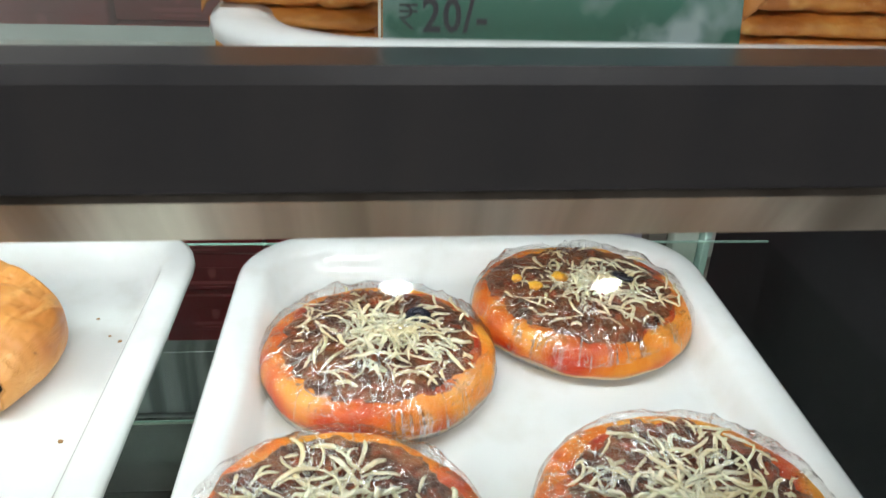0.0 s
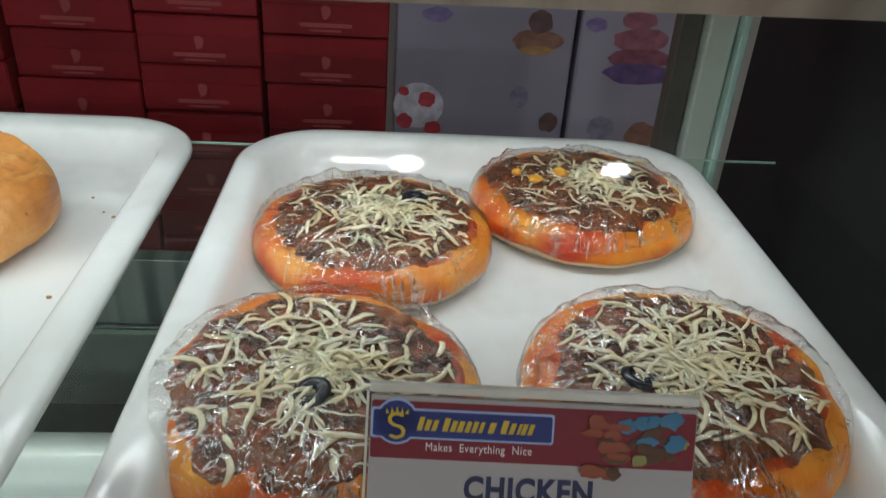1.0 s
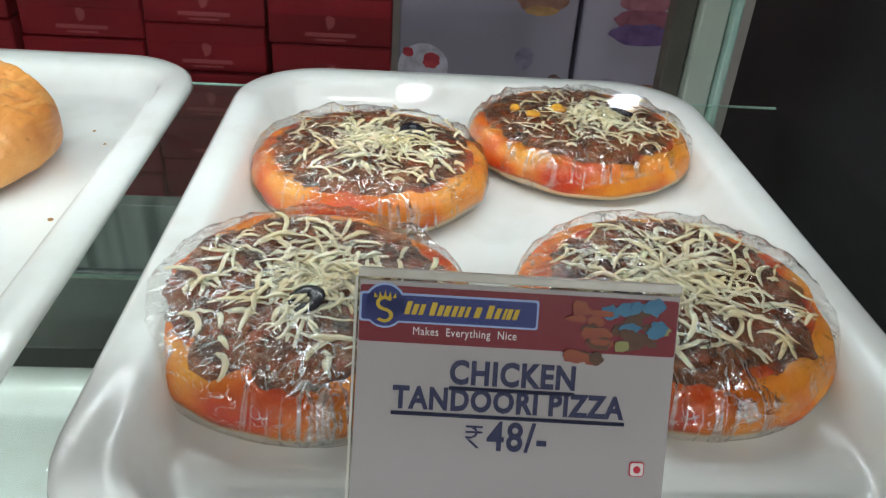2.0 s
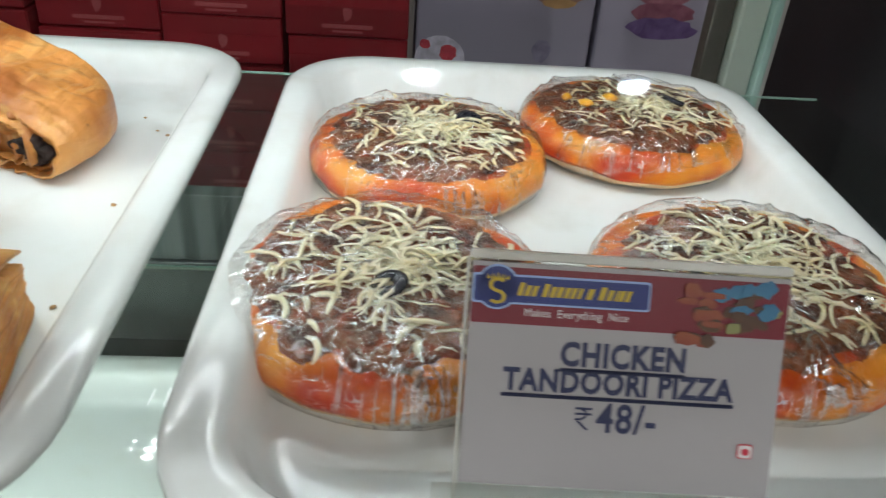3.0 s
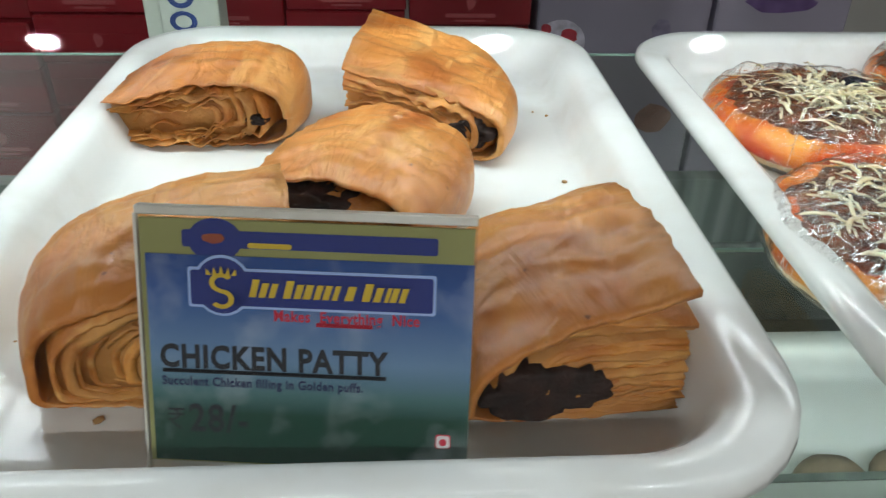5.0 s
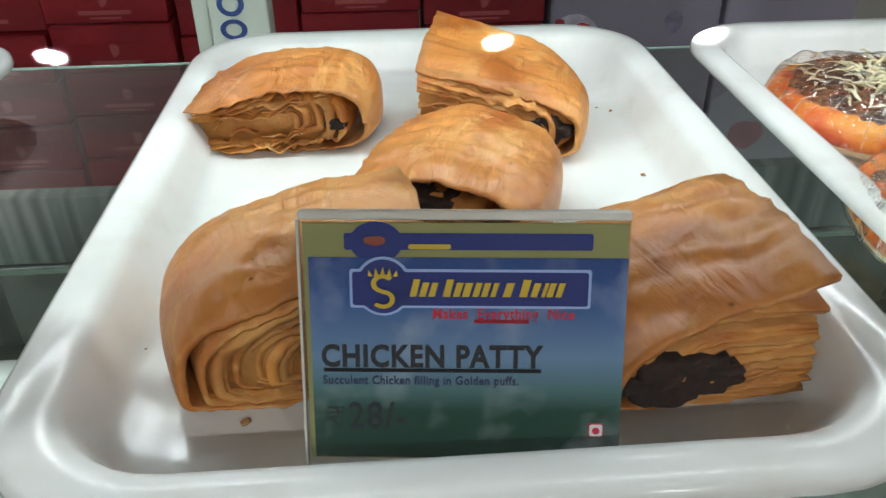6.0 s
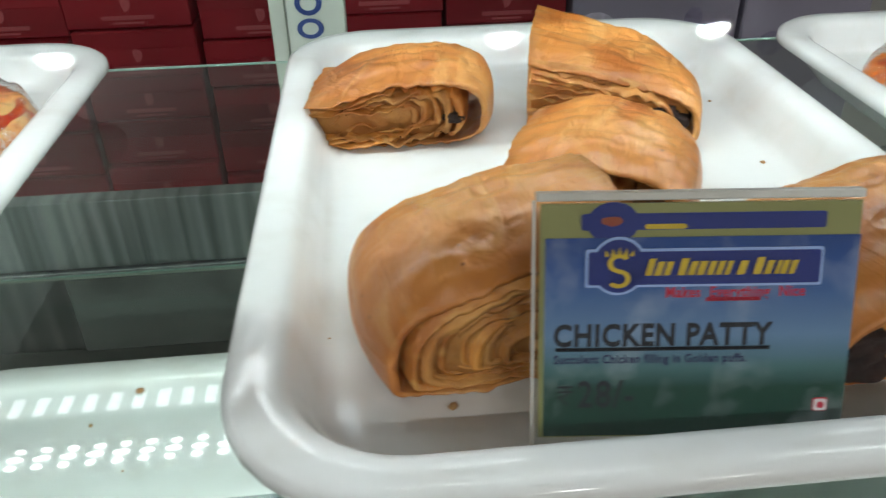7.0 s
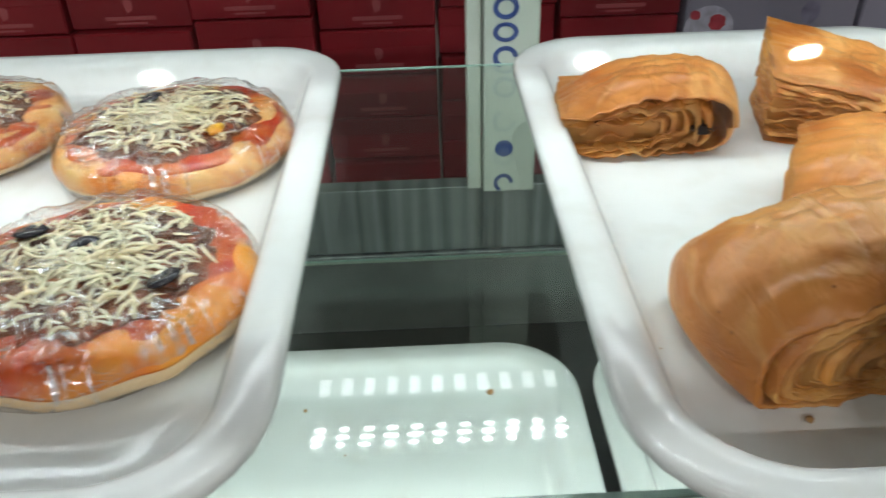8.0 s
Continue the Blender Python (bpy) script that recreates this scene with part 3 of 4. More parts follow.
def baked_top():
    """Egg-glazed puff pastry: golden and tan areas, toasted brown blooms, peeled pale flakes, dark specks."""
    m = mat("baked_puff_top", (0.50, 0.170, 0.030), 0.36, vary=(0.63, 0.285, 0.076), scale=24, detail=7, stretch=(1.0, 0.6, 1), rnd=0.05)
    nt = m.node_tree
    b = nt.nodes["Principled BSDF"]
    tc = nt.nodes.new("ShaderNodeTexCoord")
    oi = nt.nodes.new("ShaderNodeObjectInfo")
    shift = nt.nodes.new("ShaderNodeVectorMath")
    shift.operation = "ADD"
    nt.links.new(tc.outputs["Object"], shift.inputs[0])
    nt.links.new(oi.outputs["Location"], shift.inputs[1])

    def field(scale, detail, low, high, bend=0.0, stretch=(1, 1, 1)):
        mp = nt.nodes.new("ShaderNodeMapping")
        mp.inputs["Scale"].default_value = stretch
        nt.links.new(shift.outputs[0], mp.inputs["Vector"])
        n = nt.nodes.new("ShaderNodeTexNoise")
        n.inputs["Scale"].default_value, n.inputs["Detail"].default_value, n.inputs["Distortion"].default_value = scale, detail, bend
        nt.links.new(mp.outputs[0], n.inputs["Vector"])
        r = nt.nodes.new("ShaderNodeMapRange")
        r.inputs["From Min"].default_value, r.inputs["From Max"].default_value = low, high
        nt.links.new(n.outputs["Fac"], r.inputs["Value"])
        return r.outputs[0], n.outputs["Fac"]

    out = b.inputs["Base Color"].links[0].from_socket
    toasted, _ = field(34, 5, 0.50, 0.74, 0.6)
    peeled, _ = field(46, 7, 0.53, 0.63, 1.2, (1.0, 0.45, 1.0))
    specks, _ = field(300, 2, 0.715, 0.76)
    for mask, colour, share in ((toasted, (0.31, 0.075, 0.011), 0.85), (peeled, (0.70, 0.37, 0.125), 0.55), (specks, (0.10, 0.03, 0.010), 0.7)):
        k = nt.nodes.new("ShaderNodeMath")
        k.operation = "MULTIPLY"
        k.inputs[1].default_value = share
        nt.links.new(mask, k.inputs[0])
        mx = nt.nodes.new("ShaderNodeMix")
        mx.data_type = "RGBA"
        mx.inputs[7].default_value = (*colour, 1)
        nt.links.new(k.outputs[0], mx.inputs[0])
        nt.links.new(out, mx.inputs[6])
        out = mx.outputs[2]
    nt.links.new(out, b.inputs["Base Color"])
    _, wrinkle = field(60, 8, 0, 1, 1.2, (1.0, 0.4, 1.0))
    normal = None
    for height, strength, far in ((wrinkle, 0.75, 0.0035), (peeled, 0.55, 0.0006)):
        bp = nt.nodes.new("ShaderNodeBump")
        bp.inputs["Strength"].default_value, bp.inputs["Distance"].default_value = strength, far
        nt.links.new(height, bp.inputs["Height"])
        if normal:
            nt.links.new(normal, bp.inputs["Normal"])
        normal = bp.outputs[0]
    nt.links.new(normal, b.inputs["Normal"])
    return m


F["puff_top"] = baked_top()


# ---- mini pizzas in cling film ----
def revolve(profile, n, wob, seed):
    """Surface of revolution with an uneven outline. profile: radius, height."""
    v, f = [], []
    for k, (r, z) in enumerate(profile):
        for i in range(n):
            a = 2 * math.pi * i / n
            p = Vector((math.cos(a), math.sin(a), seed * 3.1))
            s = 1 + wob * noise.noise(p * 1.6) + wob * 0.5 * noise.noise(p * 4.0 + Vector((0, 0, z * 60)))
            dz = 0.0024 * noise.noise(Vector((r * s * math.cos(a) * 60, r * s * math.sin(a) * 60, seed)))
            v.append((r * s * math.cos(a), r * s * math.sin(a), max(0.0, z + (dz if z > 0.004 else 0))))
    m = len(profile)
    for k in range(m - 1):
        for i in range(n):
            j = (i + 1) % n
            f.append((k * n + i, k * n + j, (k + 1) * n + j, (k + 1) * n + i))
    f.append(tuple(range(n))[::-1])
    f.append(tuple(range((m - 1) * n, m * n)))
    return v, f


def top_height(q, R):
    """Height of the pizza's filled top at the share q of its radius."""
    s = 0.0195 + 0.0035 * (1 - q * q)
    for q0, h0, q1, h1 in ((0.82, 0.0206, 0.89, 0.0196), (0.89, 0.0196, 0.94, 0.0176), (0.94, 0.0176, 1.0, 0.0120)):
        if q0 < q:
            s = h0 + (h1 - h0) * (q - q0) / (q1 - q0)
    return s


def lump(v, f, c, r, rng, sq=0.6):
    """Adds a knobbly lump of 12 to 20 faces."""
    k = len(v)
    rows = [(-0.95, 0.3), (-0.35, 0.95), (0.4, 0.9), (0.95, 0.35)]
    n = 6
    ph = rng.uniform(0, 6)
    ex, ey = rng.uniform(0.7, 1.4), rng.uniform(0.7, 1.2)
    for h, w in rows:
        for i in range(n):
            a = 2 * math.pi * i / n + ph
            s = rng.uniform(0.75, 1.25)
            x, y = ex * math.cos(a), ey * math.sin(a)
            v.append((c[0] + r * w * s * (x * math.cos(ph) - y * math.sin(ph)), c[1] + r * w * s * (x * math.sin(ph) + y * math.cos(ph)), c[2] + r * sq * h * rng.uniform(0.8, 1.2)))
    for q in range(3):
        for i in range(n):
            j = (i + 1) % n
            f.append((k + q * n + i, k + q * n + j, k + (q + 1) * n + j, k + (q + 1) * n + i))
    f.append(tuple(k + i for i in range(n))[::-1])
    f.append(tuple(k + 3 * n + i for i in range(n)))


def shred(v, f, p, ang, length, wid, rng, bend):
    """Adds one curled flat ribbon of grated cheese."""
    k = len(v)
    m = 8
    x, y, z = p
    a = ang
    curl = rng.uniform(-bend, bend)
    roll = rng.uniform(-0.7, 0.7)
    for q in range(m):
        t = q / (m - 1)
        z2 = z + 0.0016 * math.sin(math.pi * t) * rng.uniform(0.6, 1.4)
        rr = wid * (1 - 0.55 * abs(2 * t - 1) ** 3)
        for s, (cw, ch) in enumerate(((1, 0.35), (-1, 0.35), (-1, -0.35), (1, -0.35))):
            sx, sz = cw * rr * math.cos(roll) - ch * rr * math.sin(roll), cw * rr * math.sin(roll) + ch * rr * math.cos(roll)
            v.append((x - math.sin(a) * sx, y + math.cos(a) * sx, z2 + sz))
        a += curl / m
        x += math.cos(a) * length / m
        y += math.sin(a) * length / m
    for q in range(m - 1):
        for s in range(4):
            u = (s + 1) % 4
            f.append((k + q * 4 + s, k + q * 4 + u, k + (q + 1) * 4 + u, k + (q + 1) * 4 + s))
    f.append((k + 3, k + 2, k + 1, k))
    e = k + (m - 1) * 4
    f.append((e, e + 1, e + 2, e + 3))


def pizza(x, y, z, R, seed, label, olives, tilt=(0, 0), turn=0.0, cheese_count=150, cheese_shift=(0, 0), peppers=(), film_gap=0.0022, rim="crust", spread=0.84, bare=(0.0, 0.0), fat=1.0, base_top=0.0075):
    rng = random.Random(seed)
    t = thing("mini_pizza", label, "pizza", "wrapped mini pizzas", at=pose(x, y, z, tilt[0], tilt[1], turn) @ Matrix.Diagonal((1, 1, 0.82, 1)))
    v, f = revolve([(R * 0.80, 0.0), (R * 0.93, 0.0022), (R * 0.985, 0.005), (R, 0.0075), (R, base_top + 0.0002)], 72, 0.03, seed)
    part("bun_base", mesh_of("bun_base", v, f, F["base"]), t, "pale baked underside")
    profile = [(0.996, 0.0070), (1.004, 0.0095), (0.996, 0.0125), (0.975, 0.0152), (0.94, 0.0176), (0.895, 0.0193), (0.84, 0.0203), (0.72, 0.0203), (0.6, 0.0198)]
    v, f = revolve([(R * 1.002, base_top)] + [(R * q, z) for q, z in profile if z > base_top + 0.0008], 96, 0.03, seed)
    part("crust_rim", mesh_of("crust_rim", v, f, F[rim]), t, "orange glazed crust rim")
    v, f = revolve([(R * 0.925, 0.0172), (R * 0.905, 0.0192), (R * 0.87, 0.0206), (R * 0.6, 0.0208), (R * 0.2, 0.0212)], 90, 0.06, seed + 5)
    v = [(p[0] * (0.96 if bare != (0.0, 0.0) else 1) + R * bare[0], p[1] * (0.90 if bare != (0.0, 0.0) else 1) + R * bare[1], p[2]) for p in v]
    part("sauce", mesh_of("sauce", v, f, F["sauce"]), t, "red tomato sauce")
    # a lumpy sheet of mince with a ragged outline
    v, f = [], []
    n, m = 150, 44
    for k in range(m):
        q = k / (m - 1)
        for i in range(n):
            a = 2 * math.pi * i / n
            d = Vector((math.cos(a), math.sin(a), seed * 1.7))
            edge = spread + 0.12 * noise.noise(d * 2.5) + 0.09 * noise.noise(d * 9)
            px, py = R * q * edge * d.x, R * q * edge * d.y
            g = Vector((px * 190, py * 190, seed * 2.3))
            hz = 0.0016 * abs(noise.noise(g)) * 2 + 0.0012 * noise.noise(g * 2.1) + 0.0016
            px, py = px + R * bare[0], py + R * bare[1]
            v.append((px, py, top_height(min(0.93, math.hypot(px, py) / R), R) + (hz * min(1, (1 - q) * 9) if q < 0.97 else -0.0008)))
    for k in range(m - 1):
        for i in range(n):
            j = (i + 1) % n
            f.append((k * n + i, (k + 1) * n + i, (k + 1) * n + j, k * n + j))
    for k in range(70):
        q = math.sqrt(rng.random()) * (spread - 0.10)
        a = rng.uniform(0, 2 * math.pi)
        lump(v, f, (R * (q * math.cos(a) + bare[0]), R * (q * math.sin(a) + bare[1]), top_height(q, R) + rng.uniform(0.0014, 0.0026)), R * rng.uniform(0.04, 0.085), rng, 0.36)
    part("minced_topping", mesh_of("minced_topping", v, f, F["meat"]), t, "brown spiced minced chicken")
    v, f = [], []
    for k in range(int(cheese_count * 1.9)):
        q = min(abs(rng.gauss(0, 0.42)), spread - 0.06)
        a, way, long = rng.uniform(0, 2 * math.pi), rng.uniform(0, 2 * math.pi), R * rng.uniform(0.10, 0.40)
        px, py = R * (q * math.cos(a) + cheese_shift[0] + bare[0]), R * (q * math.sin(a) + cheese_shift[1] + bare[1])
        if math.hypot(px + long * math.cos(way), py + long * math.sin(way)) > spread * R:
            way = math.atan2(-py, -px) + rng.uniform(-0.8, 0.8)
        shred(v, f, (px, py, top_height(q, R) + rng.uniform(0.0016, 0.0043)), way, long, fat * rng.uniform(0.00048, 0.00100), rng, 2.4)
    part("grated_cheese", mesh_of("grated_cheese", v, f, F["cheese"]), t, "pale shreds of grated cheese")
    for ox, oy in olives:
        v, f = [], []
        for k in range(14):
            for s in range(6):
                a, b = 2 * math.pi * k / 14, 2 * math.pi * s / 6
                rr = 0.0039 + 0.0026 * math.cos(b)
                v.append((rr * math.cos(a), rr * math.sin(a), 0.0016 * math.sin(b)))
        for k in range(14):
            for s in range(6):
                f.append((k * 6 + s, (k + 1) % 14 * 6 + s, (k + 1) % 14 * 6 + (s + 1) % 6, k * 6 + (s + 1) % 6))
        part("olive_slice", mesh_of("olive_slice", v, f, F["olive"]), t, at=pose(ox * R, oy * R, top_height(math.hypot(ox, oy), R) + 0.0047, rng.uniform(-24, 24), rng.uniform(-24, 24), 0))
    for ox, oy in peppers:
        v, f = [], []
        lump(v, f, (0, 0, 0), 0.0042, rng, 0.5)
        part("pepper_piece", mesh_of("pepper_piece", v, f, F["pepper"]), t, at=pose(ox * R, oy * R, top_height(math.hypot(ox, oy), R) + 0.0050))
    # cling film, drawn tight over the top with radial folds at the side
    v, f = [], []
    n, prof = 168, [(0.70, 0.0006), (0.93, 0.0012), (0.998, 0.005), (1.012, 0.0105), (1.0, 0.0160), (0.965, 0.0203)]
    prof += [(0.96 * (1 - k / 26.0) + 0.01, 0.0282 - 0.0060 * (1 - k / 26.0) ** 2.6) for k in range(1, 26)]
    for k, (q, h) in enumerate(prof):
        for i in range(n):
            a = 2 * math.pi * i / n
            d = Vector((math.cos(a), math.sin(a), 0))
            fold = (1 - abs(noise.noise(d * 5.5 + Vector((0, 0, seed * 2.0)))) * 2) * (0.008 if q > 0.9 else 0.004)
            s = q * (1 + 0.03 * noise.noise(d * 1.6 + Vector((0, 0, seed * 3.1)))) + fold * 0.9
            px, py = q * d.x, q * d.y
            hz = h + 0.0022 * noise.noise(Vector((px * 4.2, py * 4.2, seed + 9))) * (h > 0.015) - 0.0008
            if h > 0.018:
                # tight creases: some run outwards, some straight across
                c1 = max(0, 1 - 5.0 * abs(noise.noise(Vector((d.x * 4.0, d.y * 4.0, q * 1.3 + seed)))))
                c2 = max(0, 1 - 5.0 * abs(noise.noise(Vector((px * 6.0 + py * 1.0, py * 1.6, seed + 20)))))
                c3 = max(0, 1 - 5.0 * abs(noise.noise(Vector((px * 1.8, py * 7.0 - px * 2.0, seed + 31)))))
                hz += min(q * 1.6, 1) * 0.0013 * c1 + 0.0012 * c2 + 0.0010 * c3
            v.append((R * s * d.x, R * s * d.y, max(0.0004, hz + film_gap - 0.0022)))
    for k in range(len(prof) - 1):
        for i in range(n):
            j = (i + 1) % n
            f.append((k * n + i, k * n + j, (k + 1) * n + j, (k + 1) * n + i))
    f.append(tuple(range((len(prof) - 1) * n, len(prof) * n)))
    part("cling_film", mesh_of("cling_film", v, f, M["film"]), t, "wrinkled clear cling film")
    return t


TRAY_Z = 0.0066
WRAP = "mini pizza with brown mince and grated cheese in cling film"
pizza(0.1135, 0.3615, TRAY_Z, 0.0555, 1, WRAP, [(-0.02, -0.22)], tilt=(2, 2), turn=0, spread=0.85, bare=(0.01, 0.0), fat=1.0, cheese_count=150)
pizza(0.1290, 0.4735, TRAY_Z, 0.0545, 2, "orange-rimmed mini pizza with grated cheese in cling film", [(0.34, 0.22)], turn=0, cheese_shift=(0.06, 0.0), spread=0.83, bare=(0.0, 0.01), cheese_count=135)
pizza(0.2335, 0.5150, TRAY_Z, 0.0560, 3, "mini pizza with yellow pepper bits in tight cling film", [(0.40, 0.1)], turn=0, cheese_count=110, cheese_shift=(0.10, 0.0), spread=0.84, bare=(0.0, 0.01), peppers=[(-0.45, -0.05), (-0.2, 0.1), (-0.6, 0.1)])
pizza(0.2385, 0.3665, TRAY_Z, 0.0555, 4, WRAP, [(-0.33, -0.12)], tilt=(3, -2), turn=0, cheese_count=160, spread=0.84, bare=(-0.01, 0.01), fat=1.0)
pizza(-0.3755, 0.3665, TRAY_Z, 0.0560, 5, "mini pizza with pale crust and olive slices in cling film", [(-0.05, 0.1), (0.52, -0.25), (-0.5, 0.35)], cheese_count=190, rim="crust", spread=0.75, base_top=0.0115)
pizza(-0.378, 0.4885, TRAY_Z, 0.0560, 6, "mini pizza thickly covered with grated cheese in cling film", [(-0.28, 0.35)], cheese_count=230, peppers=[(0.45, -0.35)], rim="crust_pale", spread=0.75)
pizza(-0.4925, 0.508, TRAY_Z, 0.0535, 7, "mini pizza with a glossy orange crust in cling film", [(0.1, 0.1)], cheese_count=120, rim="crust_pale", spread=0.75)
pizza(-0.492, 0.374, TRAY_Z, 0.0535, 8, "mini pizza with grated cheese in cling film", [(0.1, 0.1)], cheese_count=120, rim="crust_pale", spread=0.75)


# ---- puff patties ----
def sheet(w, d, thick, height, seed, nx=26, ny=18, rag=0.06, wave=0.0012):
    """A closed wavy pastry sheet. height(u, v): its mid height, u and v from -1 to 1."""
    top, bot = [], []
    for j in range(ny + 1):
        for i in range(nx + 1):
            u, q = 2 * i / nx - 1, 2 * j / ny - 1
            e = 1 + rag * noise.noise(Vector((u * 2.3, q * 2.3, seed * 7.7))) + rag * 0.5 * noise.noise(Vector((u * 7, q * 7, seed * 3.3)))
            cu, cq = u * math.sqrt(1 - 0.10 * q * q), q * math.sqrt(1 - 0.10 * u * u)
            x, y = w / 2 * cu * e, d / 2 * cq * e
            z = height(u, q) + wave * noise.noise(Vector((u * 3, q * 3, seed * 5.1))) + wave * 0.6 * noise.noise(Vector((u * 9, q * 9, seed)))
            rim = max(abs(u), abs(q))
            th = thick * (1 - 0.65 * max(0, rim - 0.8) / 0.2)
            top.append((x, y, z + th / 2))
            bot.append((x, y, max(0.0003, z - th / 2)))
    n1 = nx + 1
    off = len(top)
    f = []
    for j in range(ny):
        for i in range(nx):
            a = j * n1 + i
            f.append((a, a + 1, a + n1 + 1, a + n1))
            f.append((off + a, off + a + n1, off + a + n1 + 1, off + a + 1))
    edge = [i for i in range(n1)] + [j * n1 + nx for j in range(1, ny + 1)] + [ny * n1 + i for i in range(nx - 1, -1, -1)] + [j * n1 for j in range(ny - 1, 0, -1)]
    for k in range(len(edge)):
        a, b = edge[k], edge[(k + 1) % len(edge)]
        f.append((b, a, off + a, off + b))
    return top + bot, f


def patty(x, y, turn, w, d, h, seed, label, fold=-1, levels=(1.0, 0.86, 0.74, 0.62, 0.5, 0.38, 0.26), mid=0.38, front=0.1, back=0.7, open_drop=0.2, tuck=0.8, lid_over=0.0, mouth=None, wave=1.0, skew=0.0, tip=0.0, slope=0.0, crumb=0.86, torn=1.0, inner=0.0, shear=0.0, trim=1.0):
    """A puff patty of nested pastry sheets folded round one side (fold -1 or 1); the cut edges face -y."""
    rng = random.Random(seed)
    t = thing("puff_patty", label, "pastry", "chicken puff patties", at=pose(x, y, TRAY_Z, 0, 0, turn))
    zc = h * mid

    def crown(px, q):
        """Height of the top over px (share of the half width, +1 at the open side) and q (-1 front, 1 back)."""
        s = 1 - open_drop * max(0, px) ** 2 - back * max(0, q) ** 2.4 - front * max(0, -q) ** 2 + skew * px * q + slope * px
        s += tip * max(0, 1 - math.hypot(px - 0.9, q - 0.75) / 0.8)
        s += 0.05 * noise.noise(Vector((px * 1.8, q * 1.8, seed))) + 0.018 * noise.noise(Vector((px * 6, q * 6, seed + 4)))
        # wrinkles and blisters of the baked skin
        g = Vector((px * 3.2, q * 3.2, seed + 8.0))
        s += 0.020 * (0.5 - abs(noise.noise(g))) + 0.022 * noise.noise(Vector((px * 2.0 + q * 4.5, q * 3.0 - px * 1.2, seed + 17.0))) + 0.016 * (0.5 - abs(noise.noise(g * 2.6))) + 0.009 * noise.noise(g * 6.0)
        return h * s

    def point(s, phi, q, k):
        c0, s0 = max(0.0, math.cos(phi)), math.sin(phi)
        length = (0.30 + 0.70 * s) * (1 - 0.06 * q * q)
        u = 1 - 2 * length * c0 ** 0.55                      # +1 open side, -1 fold
        u *= trim if k == 0 and u > 0 else 1
        ww = wave * (1 - s) * 0.0030 * noise.noise(Vector((u * 2.6, q * 1.5, k * 0.9 + seed))) + wave * (0.0011 if k else 0.0003) * noise.noise(Vector((u * 9, q * 3, k * 3.1 + seed)))
        rise = abs(s0) ** (0.62 if s0 > 0 else 0.5)
        top = max(0.008, crown(u, q) + (h * inner * u if k else 0) - zc)
        z = zc + s * rise * top if s0 > 0 else zc - s * rise * zc
        end = (0.0032 if k == 0 else 0.0016) * noise.noise(Vector((q * 1.4, s0 * 0.8, k * 0.7 + seed * 0.3))) + 0.0006 * noise.noise(Vector((q * 7, s0 * 2, k + seed)))
        return fold * (-1) * (w / 2 * u * (1 + 0.02 * noise.noise(Vector((q * 1.2, k * 0.4, seed)))) + end * max(0, u - 0.5) * 2), max(0.0004, z + ww)

    for k, s in enumerate(levels):
        nphi, ny = (110, 60) if k == 0 else (80, 14)
        thick = rng.uniform(0.025, 0.06) if k else 0.05
        jf = torn * rng.uniform(-0.0012, 0.0024) + (-lid_over if k == 0 else 0.0012)
        verts = []
        for lay in (s, max(0.02, s - thick)):
            for j in range(ny + 1):
                q = 2 * j / ny - 1
                for i in range(nphi + 1):
                    phi = -math.pi / 2 + math.pi * i / nphi
                    px, pz = point(lay, phi, q, k)
                    rag = torn * 0.0016 * noise.noise(Vector((px * 240, k * 2.7, seed))) + torn * 0.0024 * noise.noise(Vector((px * 60, k * 1.7, seed + 3)))
                    py = d / 2 * q + (jf * (1 if k or phi > 0 else -0.5) + rag) * max(0, -q) ** 6 - 0.004 * (1 - s) * max(0, q)
                    tuck_in = 1 - 0.12 * tuck * max(0, q) ** 3
                    verts.append((px * tuck_in + shear * py, py, pz))
        n1, off = nphi + 1, (nphi + 1) * (ny + 1)
        faces = []
        for j in range(ny):
            for i in range(nphi):
                a = j * n1 + i
                faces.append((a, a + 1, a + n1 + 1, a + n1))
                faces.append((off + a, off + a + n1, off + a + n1 + 1, off + a + 1))
        rim = [i for i in range(n1)] + [j * n1 + nphi for j in range(1, ny + 1)] + [ny * n1 + i for i in range(nphi - 1, -1, -1)] + [j * n1 for j in range(ny - 1, 0, -1)]
        for r in range(len(rim)):
            a, b = rim[r], rim[(r + 1) % len(rim)]
            faces.append((b, a, off + a, off + b))
        if fold > 0:
            faces = [q[::-1] for q in faces]
        if k == 0:
            part("outer_crust", mesh_of("outer_crust", verts, faces, F["puff_top"]), t, "golden brown outer crust")
        else:
            part("pastry_layer", mesh_of("pastry_layer", verts, faces, F["puff_pale"] if k % 3 == 2 else F["puff_layer"]), t)
    # soft crumb inside, set back behind the cut edges
    v, f = [], []
    ring = [point(crumb, -math.pi / 2 + math.pi * i / 24, -0.4, 1) for i in range(25)]
    v, f = loft([[(px * 0.97 - shear * (d / 2 - 0.0035), -d / 2 + 0.0035, pz) for px, pz in ring], [(px * 0.85 + shear * d * 0.3, d / 2 * 0.6, max(0.001, pz * 0.8)) for px, pz in ring]])
    part("inner_crumb", mesh_of("inner_crumb", v, f if fold > 0 else [q[::-1] for q in f], F["puff_pale"]), t, "pale soft pastry inside")
    if mouth:
        mu, mz, mw, mh = mouth
        mu -= shear * d / 2
        n = 72
        ring = []
        for k in range(n):
            a = 2 * math.pi * k / n
